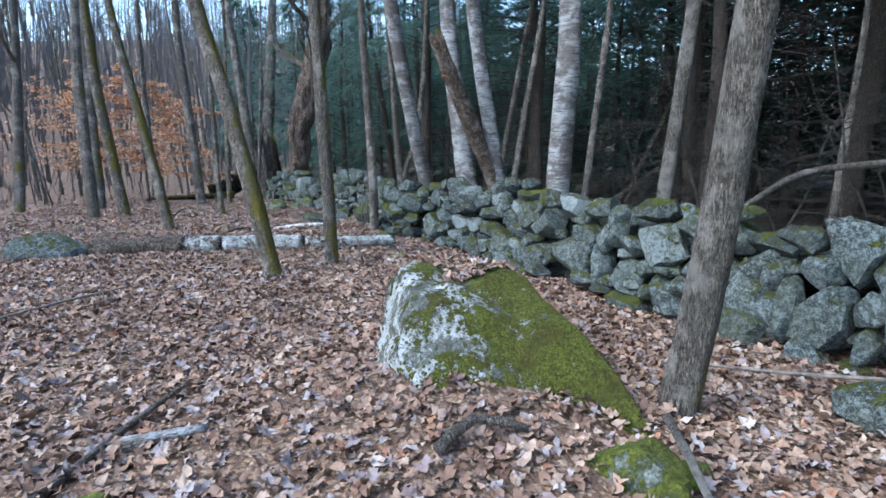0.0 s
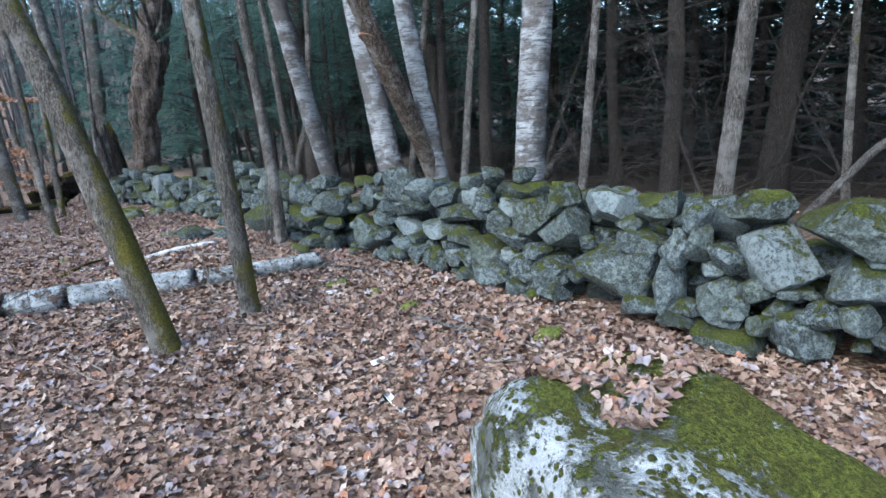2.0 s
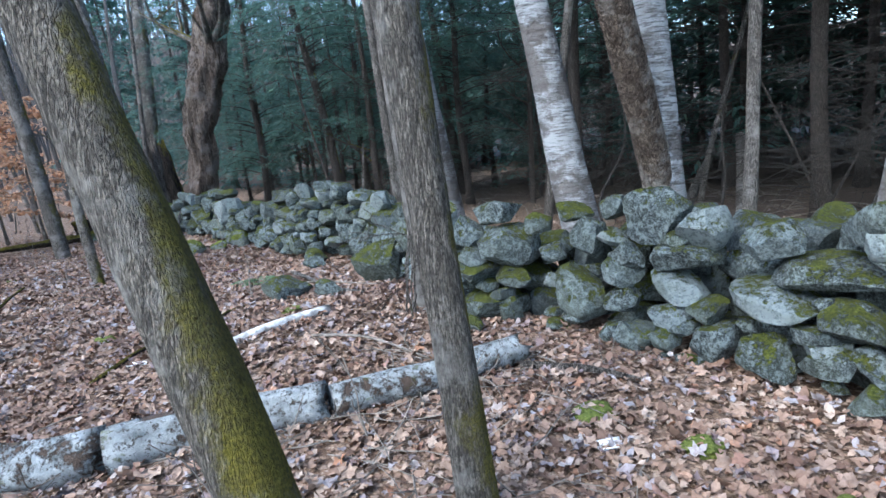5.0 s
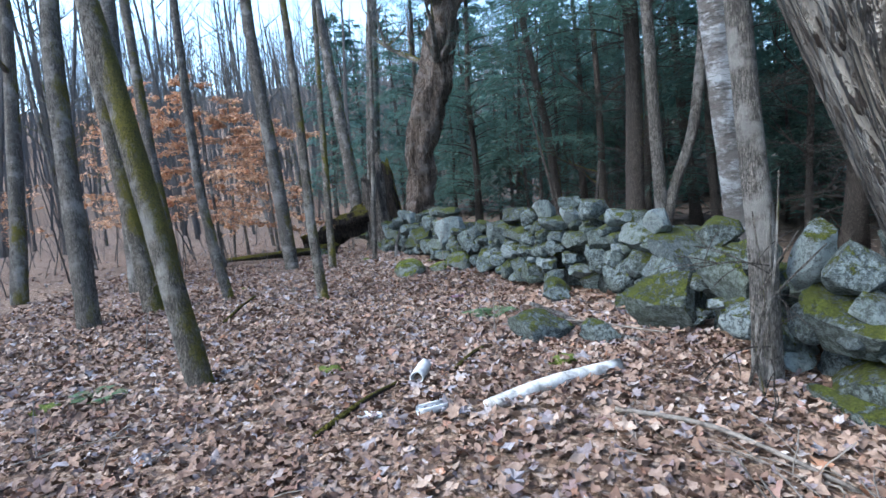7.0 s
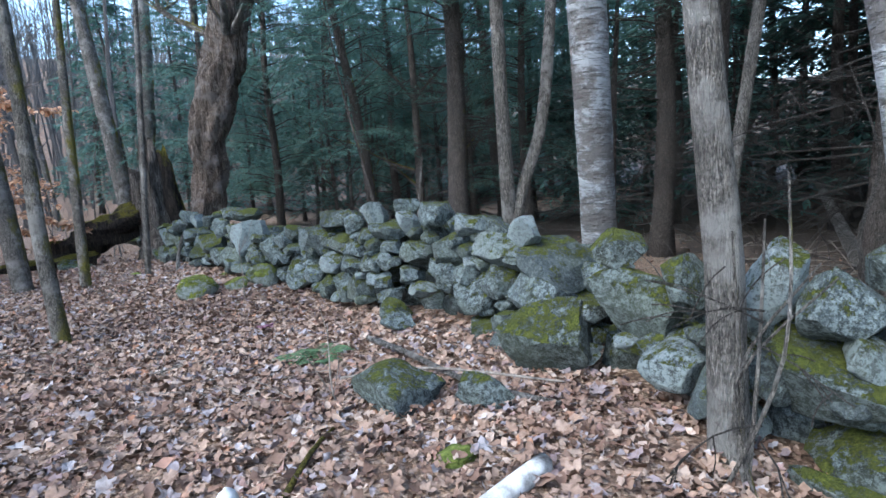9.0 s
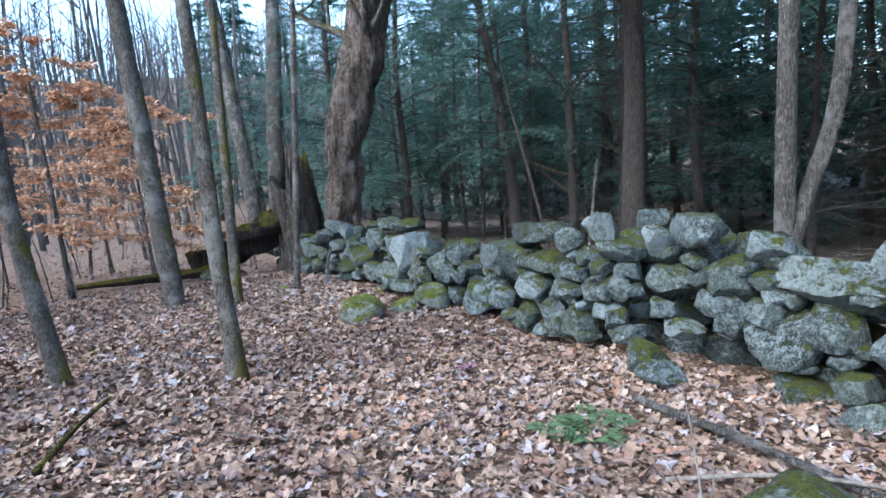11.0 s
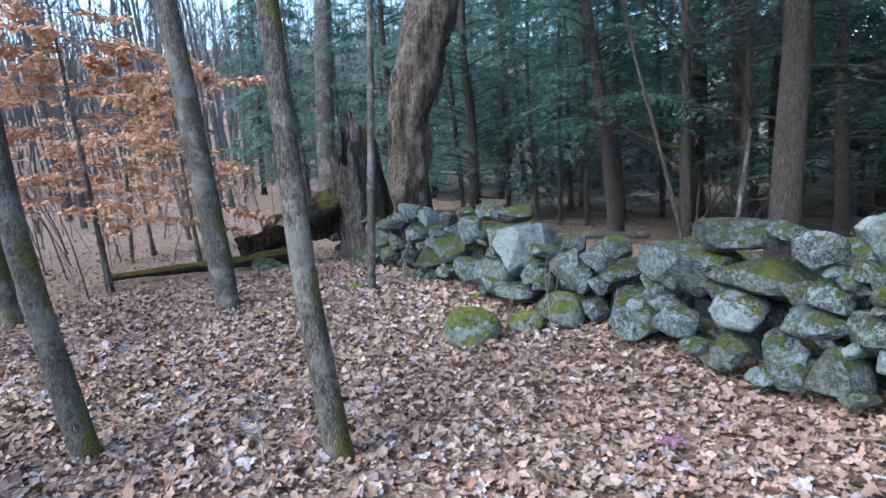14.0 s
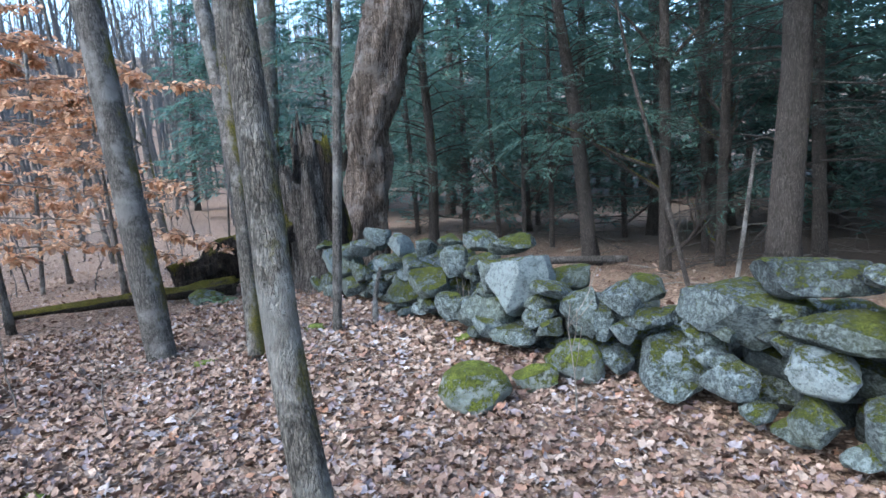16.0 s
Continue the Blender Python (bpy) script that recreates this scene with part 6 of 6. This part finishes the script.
fern(2.08, 12.02, 3, 6, 0.22)
fern(0.85, 20.2, 4, 6, 0.3)
fern(-1.2, 10.9, 5, 5, 0.2)


def purple_seedling(x, y):
    """A low seedling with a few broad wine-red leaves."""
    rng = rng_of(88)
    th = tagged(empty("seedling", on_ground(x, y, 0.03)), "low seedling with broad wine-purple leaves", "seedling")
    for i in range(5):
        a, ln = 1.25 * i + rng.uniform(-0.2, 0.2), rng.uniform(0.07, 0.1)
        v = leaf_shape(1, 0.3, 0.25) + np.array((0, 0.55, 0.25))
        k = len(v)
        ob = part("leaf", mesh_from("leaf", v * ln, [(j, (j + 1) % (k - 1), k - 1) for j in range(k - 1)], WINE, False), th)
        ob.rotation_euler.z = a


def moss_tuft(x, y, size, seed):
    bm = bmesh.new()
    bmesh.ops.create_icosphere(bm, subdivisions=3, radius=1.0)
    for v in bm.verts:
        c = v.co * (1 + 0.35 * noise.noise(v.co * 1.8 + Vector((seed, 0, 0))) + 0.12 * noise.noise(v.co * 6))
        v.co = Vector((c.x * size, c.y * size * 0.75, c.z * size * 0.32))
    me = bpy.data.meshes.new("moss")
    bm.to_mesh(me)
    bm.free()
    me.materials.append(MOSS)
    me.polygons.foreach_set("use_smooth", [True] * len(me.polygons))
    ob = new("moss_clump", me)
    ob.location = on_ground(x, y, 0.01)
    tagged(ob, "low clump of bright green moss", "moss", "moss clumps")


for i, (x, y, s) in enumerate(((2.4, 7.06, 0.13), (2.5, 6.5, 0.11), (1.75, 9.85, 0.1), (0.35, 10.6, 0.1), (2.5, 5.9, 0.1), (2.75, 4.55, 0.12), (1.65, 1.35, 0.13), (-0.55, 2.15, 0.1), (0.7, 8.6, 0.08), (0.4, 17.6, 0.1), (-0.6, 15.6, 0.08), (1.5, 18.0, 0.12), (2.55, 16.7, 0.12), (-1.5, 10.9, 0.1))):
    moss_tuft(x, y, s, i * 3.1)


purple_seedling(2.08, 13.47)


# ---- fallen leaves ----
def scatter(n, x0, x1, y0, y1, rnd, keep=None):
    """Leaves strewn over a plot, each with its own curl, size and tilt."""
    x, y = rnd.uniform(x0, x1, n), rnd.uniform(y0, y1, n)
    if keep is not None:
        ok = keep(x, y, rnd)
        x, y = x[ok], y[ok]
    out_v, out_f, base = [], [], 0
    kinds = rnd.randint(0, 9, len(x))
    for kind in range(9):
        sel = kinds == kind
        m = int(sel.sum())
        shape = leaf_shape(kind % 3, (0.8, -0.6, 0.25)[kind // 3], (0.35, 0.15, -0.4)[kind // 3])
        k = len(shape)
        s = (0.028 + 0.064 * rnd.uniform(0, 1, m) ** 1.25) * (1.1 if kind % 3 == 0 else 1.0)
        a, tx, ty = rnd.uniform(0, 6.283, m), rnd.normal(0, 0.36, m), rnd.normal(0, 0.36, m)
        p = shape[None] * s[:, None, None]
        px, py, pz = p[..., 0], p[..., 1], p[..., 2]
        py, pz = py * np.cos(tx)[:, None] - pz * np.sin(tx)[:, None], py * np.sin(tx)[:, None] + pz * np.cos(tx)[:, None]
        px, pz = px * np.cos(ty)[:, None] + pz * np.sin(ty)[:, None], -px * np.sin(ty)[:, None] + pz * np.cos(ty)[:, None]
        qx = px * np.cos(a)[:, None] - py * np.sin(a)[:, None] + x[sel][:, None]
        qy = px * np.sin(a)[:, None] + py * np.cos(a)[:, None] + y[sel][:, None]
        qz = pz + (gz(x[sel], y[sel]) + rnd.uniform(0.006, 0.042, m))[:, None]
        out_v.append(np.stack([qx, qy, qz], -1).reshape(-1, 3))
        rim = np.arange(k - 1)
        tri = np.stack([rim, (rim + 1) % (k - 1), np.full(k - 1, k - 1)], -1)
        out_f.append((tri[None] + base + (np.arange(m) * k)[:, None, None]).reshape(-1))
        base += m * k
    return np.vstack(out_v), np.concatenate(out_f)


def litter(name, plots, label, keep=None, seed=3):
    rnd = np.random.RandomState(seed)
    vs, fs, base = [], [], 0
    for n, x0, x1, y0, y1 in plots:
        v, f = scatter(n, x0, x1, y0, y1, rnd, keep)
        vs.append(v)
        fs.append(f + base)
        base += len(v)
    v, f = np.vstack(vs), np.concatenate(fs)
    ob = new(name, big_mesh(name, v, np.full(len(f) // 3, 3), f, LEAF))
    return tagged(ob, label, "leaves", kind="stuff")


def strewn(x, y, rnd):
    """Thick along the walk, thinner into the wood on both sides, none inside the wall."""
    face = np.interp(y, [a for a, b in FACE], [b for a, b in FACE])
    side = np.where(x < face, np.clip(1.3 - np.abs(x - 0.9) / 6.5, 0.12, 1), np.clip(0.75 - (x - face) / 11, 0, 1))
    ahead = np.clip(1.25 - np.clip(y - 15, 0, 99) / 16, 0.08, 1) * np.clip((y + 6) / 5, 0, 1)
    keep = rnd.uniform(0, 1, len(x)) < side * ahead
    boulder = ((x - 1.44) / 0.62) ** 2 + ((y - 2.75) / 0.95) ** 2 < 0.6
    return keep & ((x < face + 0.2) | (x > face + 0.95)) & ~boulder


litter("leaf_litter", ((72000, -12.0, 12.0, -6.0, 34.0), (98000, -3.8, 3.9, 0.0, 20.0)), "brown fallen leaves lying thick on the ground", strewn)


def boulder_leaves():
    """A drift of leaves in the hollow of the boulder's back."""
    rnd = np.random.RandomState(9)
    ob = bpy.data.objects["boulder"]
    spots = [v for v in ob.data.vertices if v.normal.z > 0.72 and 0.0 < v.co.x < 0.62 and 0.12 < v.co.y < 0.8]
    vs, fs = [], []
    for i in range(240):
        v = spots[rnd.randint(len(spots))]
        c, n = ob.matrix_basis @ v.co, v.normal
        shape = leaf_shape(i % 3, (0.8, -0.6)[i % 2], 0.25)
        m = Vector((n.x + rnd.normal(0, 0.3), n.y + rnd.normal(0, 0.3), n.z)).to_track_quat("Z", "Y")
        a, s = rnd.uniform(0, 6.28), rnd.uniform(0.04, 0.08)
        k, b = len(shape), len(vs)
        for px, py, pz in shape * s:
            vs.append(c + n * rnd.uniform(0.015, 0.02) + m @ Vector((px * math.cos(a) - py * math.sin(a), px * math.sin(a) + py * math.cos(a), pz)))
        fs += [(b + j, b + (j + 1) % (k - 1), b + k - 1) for j in range(k - 1)]
    tagged(new("boulder_leaves", mesh_from("boulder_leaves", vs, fs, LEAF, False)), "drift of brown leaves lying on the boulder", "leaves", kind="stuff")


boulder_leaves()


def single_leaves():
    """Leaves on top of the litter along the walk."""
    rng = rng_of(71)
    shapes = []
    for kind in range(3):
        for curl in (0.45, -0.35):
            v = leaf_shape(kind, curl, 0.2)
            k = len(v)
            shapes.append(mesh_from("leaf", v, [(i, (i + 1) % (k - 1), k - 1) for i in range(k - 1)], LEAF_ONE, False))
    for i in range(300):
        x, y = rng.uniform(0.1, 2.7), rng.uniform(3.6, 15.0)
        ob = part("leaf", shapes[i % 6], ground)
        ob.location = (x, y, ground_z(x, y) + 0.035)
        ob.rotation_euler = (rng.gauss(0, 0.25), rng.gauss(0, 0.25), rng.uniform(0, 6.28))
        s = rng.uniform(0.06, 0.105)
        ob.scale = (s, s, s)


single_leaves()
